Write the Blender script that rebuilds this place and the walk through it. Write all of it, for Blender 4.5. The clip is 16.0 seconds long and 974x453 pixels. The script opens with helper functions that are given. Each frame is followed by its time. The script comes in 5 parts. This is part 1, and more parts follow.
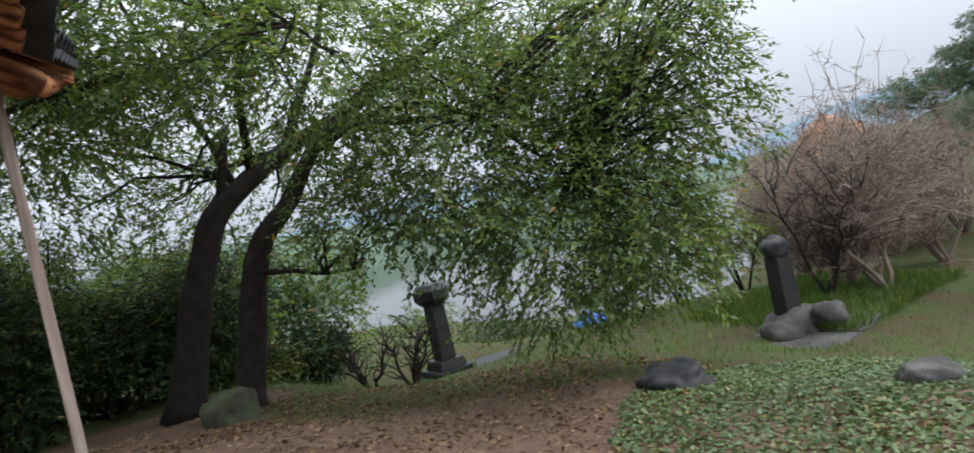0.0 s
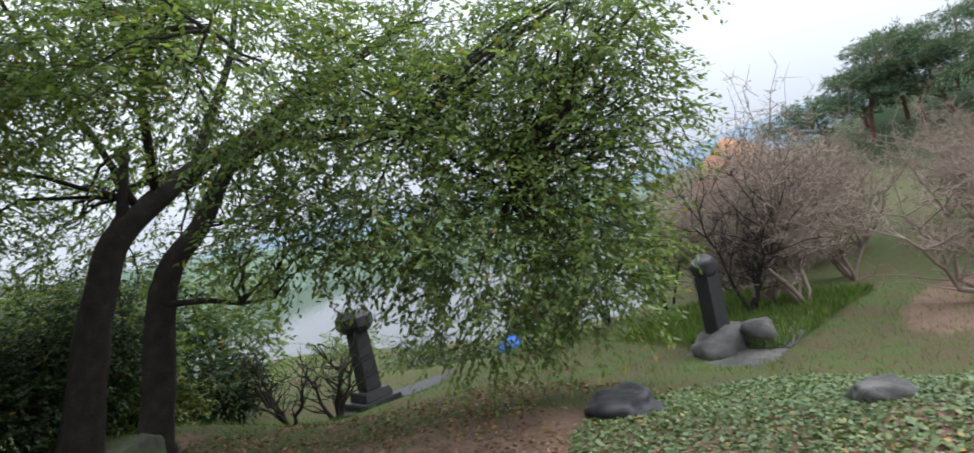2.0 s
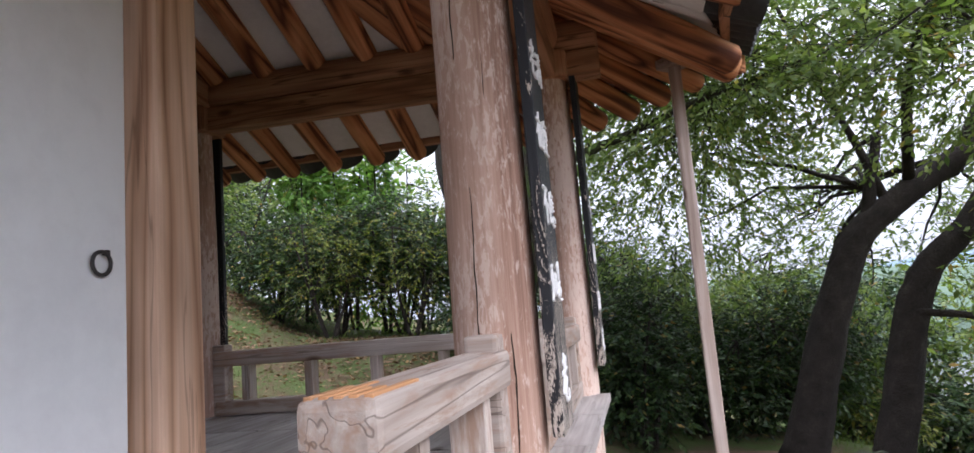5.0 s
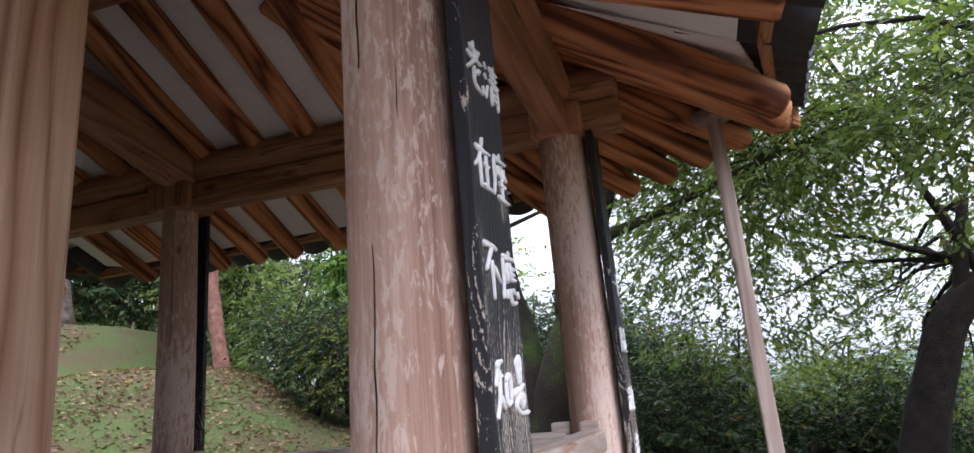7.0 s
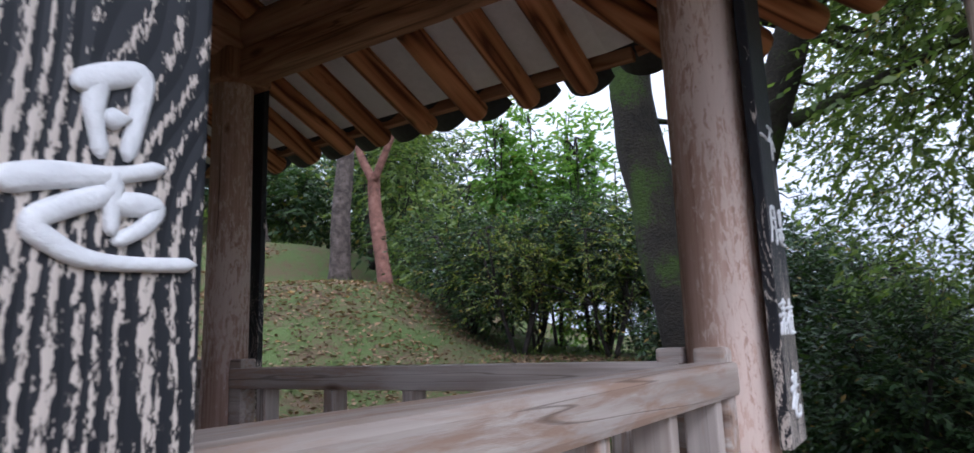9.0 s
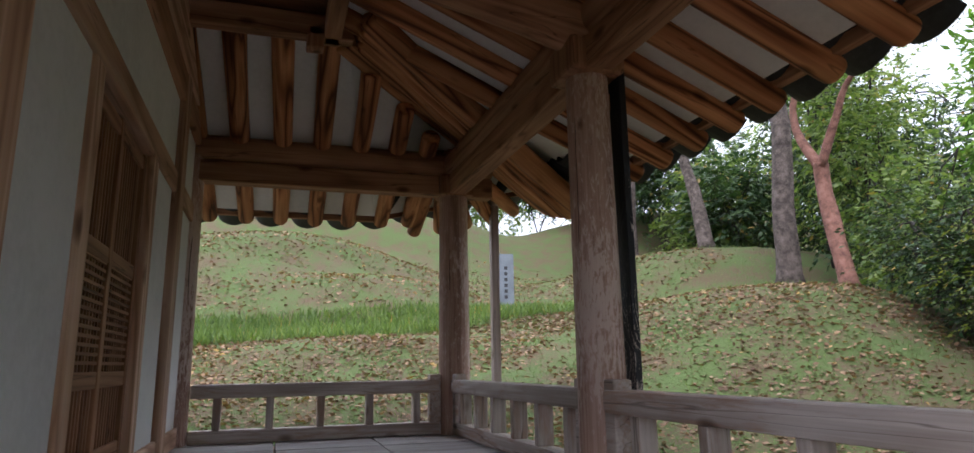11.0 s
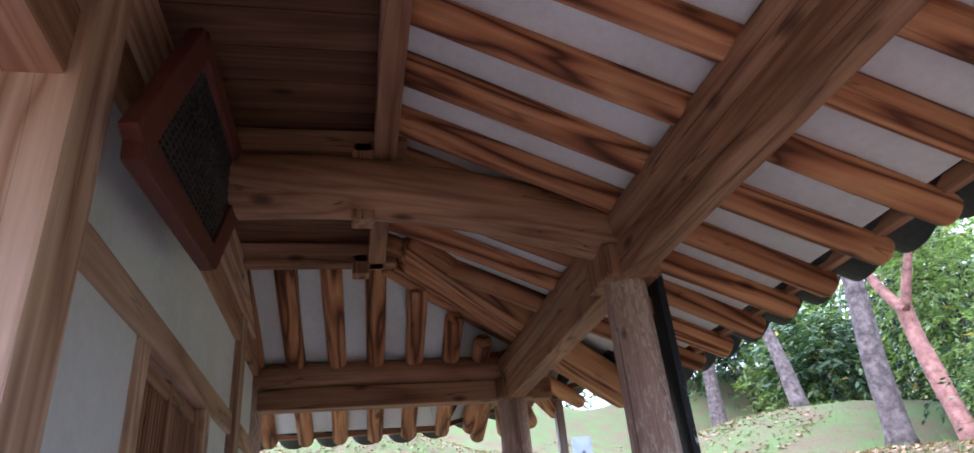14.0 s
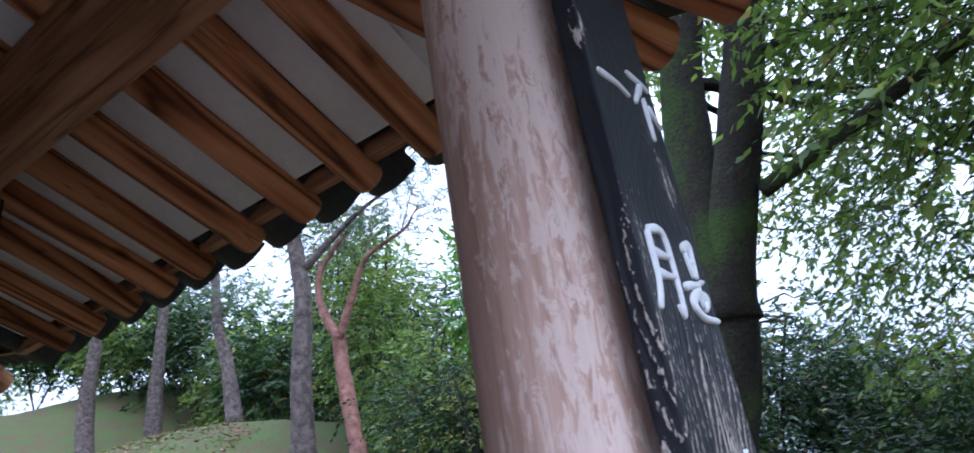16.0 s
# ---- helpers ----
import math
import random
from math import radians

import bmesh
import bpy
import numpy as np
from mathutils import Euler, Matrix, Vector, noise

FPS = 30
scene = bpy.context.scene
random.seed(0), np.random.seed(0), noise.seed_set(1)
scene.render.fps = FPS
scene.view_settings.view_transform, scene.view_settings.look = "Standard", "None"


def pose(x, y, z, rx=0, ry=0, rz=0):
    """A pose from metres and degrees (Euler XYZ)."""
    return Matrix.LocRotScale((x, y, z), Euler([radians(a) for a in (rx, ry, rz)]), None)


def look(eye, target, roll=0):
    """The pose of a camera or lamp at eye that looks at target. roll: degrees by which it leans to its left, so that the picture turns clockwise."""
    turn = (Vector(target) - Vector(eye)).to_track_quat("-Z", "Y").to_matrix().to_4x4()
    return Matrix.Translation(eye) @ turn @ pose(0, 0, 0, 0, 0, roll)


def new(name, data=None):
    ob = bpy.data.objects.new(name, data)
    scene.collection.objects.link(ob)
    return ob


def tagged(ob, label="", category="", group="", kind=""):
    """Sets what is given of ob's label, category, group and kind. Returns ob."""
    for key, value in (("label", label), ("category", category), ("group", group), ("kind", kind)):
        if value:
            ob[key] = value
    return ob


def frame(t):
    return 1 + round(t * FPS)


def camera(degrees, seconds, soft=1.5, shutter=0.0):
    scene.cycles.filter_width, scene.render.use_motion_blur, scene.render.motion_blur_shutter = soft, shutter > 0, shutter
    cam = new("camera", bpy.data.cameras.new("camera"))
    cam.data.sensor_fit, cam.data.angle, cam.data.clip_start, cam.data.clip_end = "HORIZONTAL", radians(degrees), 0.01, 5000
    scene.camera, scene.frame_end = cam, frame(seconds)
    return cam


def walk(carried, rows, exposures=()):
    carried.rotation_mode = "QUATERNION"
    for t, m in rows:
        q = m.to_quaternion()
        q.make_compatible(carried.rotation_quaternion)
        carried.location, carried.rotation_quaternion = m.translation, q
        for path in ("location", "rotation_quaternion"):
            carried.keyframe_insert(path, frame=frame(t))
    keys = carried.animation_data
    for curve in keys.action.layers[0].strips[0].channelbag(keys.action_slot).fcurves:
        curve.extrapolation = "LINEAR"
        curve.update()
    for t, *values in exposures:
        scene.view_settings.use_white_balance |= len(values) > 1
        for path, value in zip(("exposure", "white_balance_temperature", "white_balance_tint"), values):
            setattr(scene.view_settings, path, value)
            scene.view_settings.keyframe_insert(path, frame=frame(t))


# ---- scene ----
cam = camera(72.6, 16.0, shutter=0.15)
PATH = [
    (0, (-0.174, 0.016, 1.418), (0.954, 1.666, 1.355), -12.4),
    (0.5, (-0.065, 0.082, 1.42), (1.311, 1.529, 1.314), -12.1),
    (1, (-0.072, 0.194, 1.426), (1.428, 1.512, 1.31), -12.4),
    (1.5, (-0.122, 0.333, 1.448), (1.368, 1.663, 1.342), -12.9),
    (2, (-0.12, 0.48, 1.463), (1.216, 1.967, 1.408), -12.8),
    (2.5, (-0.182, 0.709, 1.433), (0.848, 2.423, 1.466), -13.1),
    (3, (-0.34, 0.883, 1.54), (0.277, 2.782, 1.656), -12.2),
    (3.5, (-0.351, 0.977, 1.544), (-0.147, 2.957, 1.741), -10.1),
    (4, (-0.388, 1.106, 1.535), (-0.485, 3.093, 1.743), -7.8),
    (4.5, (-0.453, 1.185, 1.526), (-0.743, 3.153, 1.733), -5.8),
    (5, (-0.524, 1.245, 1.518), (-0.948, 3.182, 1.781), -4.8),
    (5.2, (-0.516, 1.275, 1.527), (-0.98, 3.195, 1.838), -4.5),
    (7.3, (-0.364, 2.018, 1.561), (-0.953, 3.853, 2.093), -5.0),
    (7.5, (-0.336, 2.12, 1.564), (-0.957, 3.954, 2.064), -5.0),
    (8, (-0.306, 2.381, 1.508), (-1.006, 4.207, 1.928), -4.4),
    (8.5, (-0.37, 2.7, 1.496), (-1.2, 4.482, 1.865), -3.2),
    (9, (-0.4, 2.944, 1.495), (-1.485, 4.586, 1.847), -1.9),
    (9.5, (-0.444, 3.204, 1.495), (-1.825, 4.606, 1.855), 0.2),
    (10, (-0.561, 3.404, 1.489), (-2.209, 4.477, 1.85), 1.1),
    (10.2, (-0.602, 3.448, 1.494), (-2.334, 4.378, 1.86), 1.4),
    (12.3, (-0.609, 3.672, 1.647), (-2.513, 4.028, 2.146), -3.5),
    (12.5, (-0.597, 3.679, 1.668), (-2.484, 4.024, 2.233), -4.1),
    (13, (-0.568, 3.665, 1.739), (-2.409, 3.96, 2.462), -5.1),
    (13.5, (-0.547, 3.652, 1.762), (-2.329, 3.926, 2.628), -5.4),
    (14, (-0.549, 3.683, 1.752), (-2.292, 4.075, 2.65), -5.5),
    (14.5, (-0.502, 3.753, 1.724), (-2.16, 4.441, 2.605), -6.8),
    (15, (-0.525, 3.844, 1.59), (-2.027, 4.837, 2.461), -7.6),
    (15.5, (-0.513, 4.019, 1.584), (-1.77, 5.344, 2.399), -9.0),
    (16, (-0.509, 4.208, 1.584), (-1.507, 5.76, 2.357), -9.5),
]
walk(cam, [(t, look(*r)) for t, *r in PATH], [
    (0, 0.25, 6150, 11), (1.2, 0.45, 6050, 11), (2.0, 0.5, 6100, 11), (3.0, 0.9, 6100, 16), (5.0, 1.0, 6000, 18), (7.5, 1.05, 5800, 19), (9.0, 0.58, 5500, 17),
    (10.0, 0.8, 6150, 15), (12.5, 1.75, 5250, 22), (13.5, 2.4, 5150, 24), (14.5, 2.45, 5000, 24), (15.3, 1.75, 4950, 19), (16.0, 1.0, 4950, 17)])

# ---- light ----
world = bpy.data.worlds.new("world")
scene.world = world
world.use_nodes = True
wt = world.node_tree
wt.nodes.clear()
sky = wt.nodes.new("ShaderNodeTexSky")
sky.sky_type, sky.sun_disc = "NISHITA", False
sky.sun_elevation, sky.sun_rotation = radians(45), radians(125)
sky.air_density, sky.dust_density, sky.ozone_density = 1.0, 6.0, 1.0
hsv = wt.nodes.new("ShaderNodeHueSaturation")
hsv.inputs["Saturation"].default_value = 0.35
wbg = wt.nodes.new("ShaderNodeBackground")
wbg.inputs["Strength"].default_value = 0.15
wout = wt.nodes.new("ShaderNodeOutputWorld")
wt.links.new(sky.outputs[0], hsv.inputs["Color"])
wt.links.new(hsv.outputs[0], wbg.inputs["Color"])
cloud = wt.nodes.new("ShaderNodeBackground")
cloud.inputs["Strength"].default_value = 1.0
wtc = wt.nodes.new("ShaderNodeTexCoord")
wsep = wt.nodes.new("ShaderNodeSeparateXYZ")
wt.links.new(wtc.outputs["Generated"], wsep.inputs[0])
wramp = wt.nodes.new("ShaderNodeValToRGB")
wramp.color_ramp.elements[0].position, wramp.color_ramp.elements[0].color = 0.0, (0.52, 0.555, 0.61, 1)
wramp.color_ramp.elements[1].position, wramp.color_ramp.elements[1].color = 0.9, (2.0, 2.05, 2.12, 1)
wt.links.new(wsep.outputs["Z"], wramp.inputs["Fac"])
wt.links.new(wramp.outputs["Color"], cloud.inputs["Color"])
wmix = wt.nodes.new("ShaderNodeMixShader")
wmix.inputs[0].default_value = 0.88
wt.links.new(wbg.outputs[0], wmix.inputs[1])
wt.links.new(cloud.outputs[0], wmix.inputs[2])
wt.links.new(wmix.outputs[0], wout.inputs["Surface"])
sun_data = bpy.data.lights.new("sun", "SUN")
sun_data.energy, sun_data.angle, sun_data.color = 1.5, radians(40), (1.0, 0.97, 0.93)
sun = new("sun", sun_data)
sun.matrix_world = look((20 * math.sin(radians(125)), 20 * math.cos(radians(125)), 20), (0, 0, 0))

# ---- materials ----


def material(name, rough=0.7, metal=0.0, spec=0.3):
    m = bpy.data.materials.new(name)
    m.use_nodes = True
    t = m.node_tree
    b = t.nodes["Principled BSDF"]
    b.inputs["Roughness"].default_value = rough
    b.inputs["Metallic"].default_value = metal
    b.inputs["Specular IOR Level"].default_value = spec
    return m, t, b


def coords(t, scale=(1, 1, 1), kind="Object", shift=True):
    """Texture coordinates, moved by a random step from object to object."""
    tc = t.nodes.new("ShaderNodeTexCoord")
    mp = t.nodes.new("ShaderNodeMapping")
    mp.inputs["Scale"].default_value = scale
    t.links.new(tc.outputs[kind], mp.inputs["Vector"])
    if shift:
        info = t.nodes.new("ShaderNodeObjectInfo")
        mul = t.nodes.new("ShaderNodeMath")
        mul.operation = "MULTIPLY"
        mul.inputs[1].default_value = 37.0
        t.links.new(info.outputs["Random"], mul.inputs[0])
        t.links.new(mul.outputs[0], mp.inputs["Location"])
    return mp.outputs[0]


def noise_tex(t, vec, scale, detail=4.0, rough=0.55, distort=0.0):
    n = t.nodes.new("ShaderNodeTexNoise")
    n.inputs["Scale"].default_value = scale
    n.inputs["Detail"].default_value = detail
    n.inputs["Roughness"].default_value = rough
    n.inputs["Distortion"].default_value = distort
    if vec is not None:
        t.links.new(vec, n.inputs["Vector"])
    return n.outputs["Fac"]


def ramp(t, fac, stops):
    r = t.nodes.new("ShaderNodeValToRGB")
    els = r.color_ramp.elements
    while len(els) < len(stops):
        els.new(0.5)
    for e, (p, c) in zip(els, stops):
        e.position, e.color = p, (*c, 1.0) if len(c) == 3 else c
    t.links.new(fac, r.inputs["Fac"])
    return r.outputs["Color"]


def mix(t, fac, a, b, how="MIX"):
    m = t.nodes.new("ShaderNodeMix")
    m.data_type, m.blend_type = "RGBA", how
    for sock, v in ((m.inputs[0], fac), (m.inputs[6], a), (m.inputs[7], b)):
        if isinstance(v, (int, float)):
            sock.default_value = v
        elif isinstance(v, tuple):
            sock.default_value = (*v, 1.0)
        else:
            t.links.new(v, sock)
    return m.outputs[2]


def bump(t, b, fac, strength=0.3, dist=0.01):
    n = t.nodes.new("ShaderNodeBump")
    n.inputs["Strength"].default_value = strength
    n.inputs["Distance"].default_value = dist
    t.links.new(fac, n.inputs["Height"])
    t.links.new(n.outputs[0], b.inputs["Normal"])


def grey(t, col):
    n = t.nodes.new("ShaderNodeRGBToBW")
    t.links.new(col, n.inputs[0])
    return n.outputs[0]


def wood(name, dark, mid, light, patch=None, patch_at=(0.52, 0.66), contrast=1.0, rough=0.65, crack=0.0, figure=0.5):
    """Timber whose grain runs along the local x axis."""
    m, t, b = material(name, rough, spec=0.25)
    wide = coords(t, (0.9, 11.0, 11.0))
    fine = coords(t, (1.5, 60.0, 60.0))
    iso = coords(t, (1.0, 2.2, 2.2))
    field = noise_tex(t, wide, 0.42, 2.0, 0.5, 0.35)
    times = t.nodes.new("ShaderNodeMath")
    times.operation, times.inputs[1].default_value = "MULTIPLY", 15.0
    t.links.new(field, times.inputs[0])
    rings = t.nodes.new("ShaderNodeMath")
    rings.operation, rings.inputs[1].default_value = "PINGPONG", 1.0
    t.links.new(times.outputs[0], rings.inputs[0])
    plain = noise_tex(t, wide, 1.0, 4.0, 0.6)
    col = ramp(t, mix(t, 1.0 - 0.88 * figure, rings.outputs[0], plain), [(0.1, dark), (0.42, mid), (0.8, light)])
    streak = noise_tex(t, fine, 1.0, 5.0, 0.6)
    col = mix(t, 0.55 * contrast, col, ramp(t, streak, [(0.3, (0.66, 0.62, 0.6)), (0.62, (1.15, 1.15, 1.15))]), "MULTIPLY")
    stain = noise_tex(t, iso, 1.3, 3.0)
    col = mix(t, 0.7, col, ramp(t, stain, [(0.32, (0.72, 0.68, 0.66)), (0.6, (1.1, 1.1, 1.1))]), "MULTIPLY")
    if patch:
        flake = noise_tex(t, coords(t, (2.2, 16, 16)), 1.6, 6.0, 0.68, 0.4)
        broad = noise_tex(t, iso, 0.9, 2.0)
        both = mix(t, 0.4, flake, broad)
        col = mix(t, ramp(t, both, [(patch_at[0], (0, 0, 0)), (patch_at[1], (1, 1, 1))]), col, patch)
    cells = t.nodes.new("ShaderNodeTexVoronoi")
    cells.inputs["Scale"].default_value = 1.0
    t.links.new(coords(t, (2.4, 5.5, 5.5)), cells.inputs["Vector"])
    knot = ramp(t, cells.outputs["Distance"], [(0.05, (0.25, 0.2, 0.17)), (0.1, (0.55, 0.5, 0.46)), (0.16, (1, 1, 1))])
    col = mix(t, 0.9, col, knot, "MULTIPLY")
    if crack:
        lines = noise_tex(t, coords(t, (0.35, 9, 9)), 1.0, 3.0, 0.5, 0.3)
        line = ramp(t, lines, [(0.493, (1, 1, 1)), (0.498, (0.15, 0.12, 0.1)), (0.502, (0.15, 0.12, 0.1)), (0.507, (1, 1, 1))])
        col = mix(t, crack, col, line, "MULTIPLY")
    info = t.nodes.new("ShaderNodeObjectInfo")
    tone = ramp(t, info.outputs["Random"], [(0.0, (0.8, 0.78, 0.76)), (1.0, (1.12, 1.12, 1.12))])
    col = mix(t, 1.0, col, tone, "MULTIPLY")
    t.links.new(col, b.inputs["Base Color"])
    bump(t, b, grey(t, col), 0.5, 0.006)
    return m


def mottled(name, stops, scale=2.0, fine=40.0, rough=0.85, relief=0.3, depth=0.01, spec=0.3, kind="Object"):
    m, t, b = material(name, rough, spec=spec)
    v = coords(t, (1, 1, 1), kind)
    big = noise_tex(t, v, scale, 5.0, 0.6)
    small = noise_tex(t, v, fine, 4.0, 0.65)
    col = ramp(t, mix(t, 0.35, big, small), stops)
    t.links.new(col, b.inputs["Base Color"])
    bump(t, b, small, relief, depth)
    return m


def leafy(name, dark, mid, light, through_light=0.35, rough=0.5):
    """Leaves, each with a tone of its own."""
    m, t, b = material(name, rough, spec=0.35)
    geo = t.nodes.new("ShaderNodeNewGeometry")
    col = ramp(t, geo.outputs["Random Per Island"], [(0.0, dark), (0.55, mid), (0.97, light), (1.0, (0.32, 0.2, 0.06))])
    big = noise_tex(t, coords(t, (1, 1, 1)), 0.5, 2.0)
    col = mix(t, 0.6, col, ramp(t, big, [(0.35, (0.65, 0.7, 0.65)), (0.65, (1.2, 1.15, 1.0))]), "MULTIPLY")
    t.links.new(col, b.inputs["Base Color"])
    tr = t.nodes.new("ShaderNodeBsdfTranslucent")
    warm = mix(t, 1.0, col, (1.5, 1.6, 0.7), "MULTIPLY")
    t.links.new(warm, tr.inputs["Color"])
    mx = t.nodes.new("ShaderNodeMixShader")
    mx.inputs[0].default_value = through_light
    t.links.new(b.outputs[0], mx.inputs[1])
    t.links.new(tr.outputs[0], mx.inputs[2])
    t.links.new(mx.outputs[0], t.nodes["Material Output"].inputs["Surface"])
    return m


def column_wood():
    """Old round columns: fine upright grain, flaked pale weathering, small knots; the grain runs along local x."""
    m, t, b = material("column_timber", 0.72, spec=0.2)
    grain = noise_tex(t, coords(t, (2.0, 95, 95)), 1.0, 5.0, 0.65)
    broad = noise_tex(t, coords(t, (0.6, 7, 7)), 1.0, 3.0, 0.55)
    col = ramp(t, mix(t, 0.45, broad, grain), [(0.36, (0.24, 0.14, 0.105)), (0.46, (0.40, 0.255, 0.195)), (0.54, (0.50, 0.34, 0.27)), (0.64, (0.58, 0.42, 0.345))])
    flake = noise_tex(t, coords(t, (17.0, 60, 60)), 1.0, 6.0, 0.75, 0.5)
    zone = noise_tex(t, coords(t, (0.9, 3.5, 3.5)), 1.0, 2.0)
    worn = mix(t, 0.4, flake, zone)
    col = mix(t, ramp(t, worn, [(0.49, (0, 0, 0)), (0.53, (0.8, 0.8, 0.8))]), col, (0.66, 0.535, 0.465))
    stain = noise_tex(t, coords(t, (0.8, 2.5, 2.5)), 1.0, 3.0)
    col = mix(t, 0.6, col, ramp(t, stain, [(0.34, (0.7, 0.66, 0.64)), (0.58, (1.08, 1.08, 1.08))]), "MULTIPLY")
    cells = t.nodes.new("ShaderNodeTexVoronoi")
    t.links.new(coords(t, (2.2, 5.0, 5.0)), cells.inputs["Vector"])
    cells.inputs["Scale"].default_value = 1.0
    knot = ramp(t, cells.outputs["Distance"], [(0.03, (0.22, 0.16, 0.13)), (0.055, (0.6, 0.52, 0.47)), (0.09, (1, 1, 1))])
    col = mix(t, 0.9, col, knot, "MULTIPLY")
    t.links.new(col, b.inputs["Base Color"])
    bump(t, b, mix(t, 0.5, grain, flake), 0.45, 0.006)
    return m


M_COLUMN = column_wood()
# near-black colour stands in for the shade inside the column splits
M_CRACK = mottled("crack_shadow", [(0.3, (0.012, 0.008, 0.006)), (0.7, (0.035, 0.022, 0.016))], 20, 80, 0.95)
M_RAFTER = wood("rafter_timber", (0.11, 0.036, 0.016), (0.41, 0.165, 0.072), (0.57, 0.275, 0.13), contrast=1.0, crack=0.5, figure=1.0)
M_BEAM = wood("beam_timber", (0.17, 0.078, 0.042), (0.33, 0.165, 0.092), (0.41, 0.225, 0.13), contrast=1.0, crack=0.7, figure=0.6)
M_RAIL = wood("rail_timber", (0.36, 0.30, 0.26), (0.46, 0.40, 0.36), (0.54, 0.49, 0.45), patch=(0.36, 0.25, 0.19), patch_at=(0.5, 0.6), crack=0.6)
M_STRUT = wood("strut_timber", (0.26, 0.20, 0.17), (0.37, 0.30, 0.26), (0.45, 0.385, 0.35), crack=0.5)
M_POST = wood("post_timber", (0.30, 0.165, 0.10), (0.54, 0.335, 0.22), (0.66, 0.46, 0.335), contrast=0.6, crack=0.4, figure=0.7)
M_BARE = wood("bare_orange_timber", (0.42, 0.2, 0.09), (0.58, 0.31, 0.15), (0.68, 0.42, 0.24))
M_PLANK = wood("plank_timber", (0.28, 0.26, 0.25), (0.38, 0.36, 0.35), (0.46, 0.44, 0.43), crack=0.3)
M_DARKWOOD = wood("dark_board_timber", (0.08, 0.035, 0.018), (0.14, 0.062, 0.033), (0.2, 0.1, 0.055))
M_RED = mottled("red_brown_paint", [(0.3, (0.09, 0.022, 0.014)), (0.7, (0.15, 0.04, 0.026))], 3, 30, 0.6)
M_PLASTER = mottled("white_plaster", [(0.3, (0.64, 0.64, 0.63)), (0.55, (0.78, 0.78, 0.77)), (0.8, (0.83, 0.83, 0.82))], 1.6, 30, 0.9, 0.12, 0.004)
M_PAPER = mottled("door_paper", [(0.25, (0.70, 0.705, 0.72)), (0.55, (0.82, 0.83, 0.84)), (0.8, (0.86, 0.87, 0.88))], 1.2, 14, 0.85, 0.06, 0.003)
M_TILE = mottled("roof_tile", [(0.3, (0.02, 0.021, 0.023)), (0.6, (0.045, 0.047, 0.05)), (0.8, (0.09, 0.09, 0.088))], 5, 40, 0.7)
M_IRON = mottled("black_iron", [(0.3, (0.015, 0.014, 0.014)), (0.7, (0.045, 0.04, 0.04))], 20, 90, 0.5, spec=0.5)
M_STONE_DARK = mottled("dark_wet_granite", [(0.3, (0.010, 0.010, 0.012)), (0.6, (0.026, 0.026, 0.028)), (0.8, (0.065, 0.065, 0.064))], 4, 60, 0.55, 0.5, 0.012, 0.4)
M_STONE = mottled("weathered_granite", [(0.34, (0.035, 0.034, 0.033)), (0.52, (0.08, 0.076, 0.072)), (0.72, (0.17, 0.16, 0.15))], 3, 60, 0.85, 0.6, 0.015)
M_STONE_BLUE = mottled("blue_grey_slate", [(0.3, (0.09, 0.10, 0.115)), (0.6, (0.16, 0.18, 0.20)), (0.8, (0.24, 0.26, 0.28))], 4, 60, 0.7)
M_ROCK = mottled("mossy_rock", [(0.3, (0.03, 0.03, 0.025)), (0.5, (0.08, 0.085, 0.06)), (0.65, (0.07, 0.11, 0.03)), (0.8, (0.15, 0.15, 0.12))], 5, 50, 0.9, 0.7, 0.03)
M_BARK = mottled("dark_bark", [(0.3, (0.012, 0.010, 0.009)), (0.55, (0.035, 0.028, 0.024)), (0.8, (0.09, 0.075, 0.06))], 6, 50, 0.9, 1.0, 0.03)
M_BARK_MOSS = mottled("mossy_bark", [(0.35, (0.016, 0.013, 0.011)), (0.5, (0.036, 0.03, 0.022)), (0.58, (0.042, 0.068, 0.014)), (0.8, (0.08, 0.125, 0.022))], 2, 40, 0.95, 1.0, 0.03)
M_BARK_PINE = mottled("grey_pine_bark", [(0.38, (0.032, 0.024, 0.02)), (0.52, (0.09, 0.07, 0.06)), (0.7, (0.19, 0.155, 0.135))], 9, 60, 0.9, 1.0, 0.03)
M_BARK_RED = mottled("red_pine_bark", [(0.36, (0.08, 0.036, 0.028)), (0.52, (0.19, 0.09, 0.066)), (0.7, (0.28, 0.15, 0.115))], 8, 60, 0.85, 0.8, 0.02)
M_TWIG = mottled("purple_brown_twigs", [(0.3, (0.19, 0.145, 0.115)), (0.7, (0.30, 0.24, 0.195))], 2, 30, 0.9)
M_LEAF = leafy("zelkova_leaves", (0.075, 0.12, 0.04), (0.13, 0.19, 0.062), (0.22, 0.275, 0.105), 0.45, 0.42)
M_HEDGE = leafy("hedge_leaves", (0.014, 0.034, 0.013), (0.028, 0.06, 0.02), (0.06, 0.10, 0.03), 0.25)
M_YELLOW = leafy("yellow_green_leaves", (0.05, 0.09, 0.016), (0.12, 0.155, 0.03), (0.22, 0.21, 0.05), 0.4)
# needle greens lifted to include haze over the hill pines
M_NEEDLE = leafy("pine_needles", (0.04, 0.085, 0.052), (0.07, 0.125, 0.075), (0.115, 0.17, 0.095), 0.2)
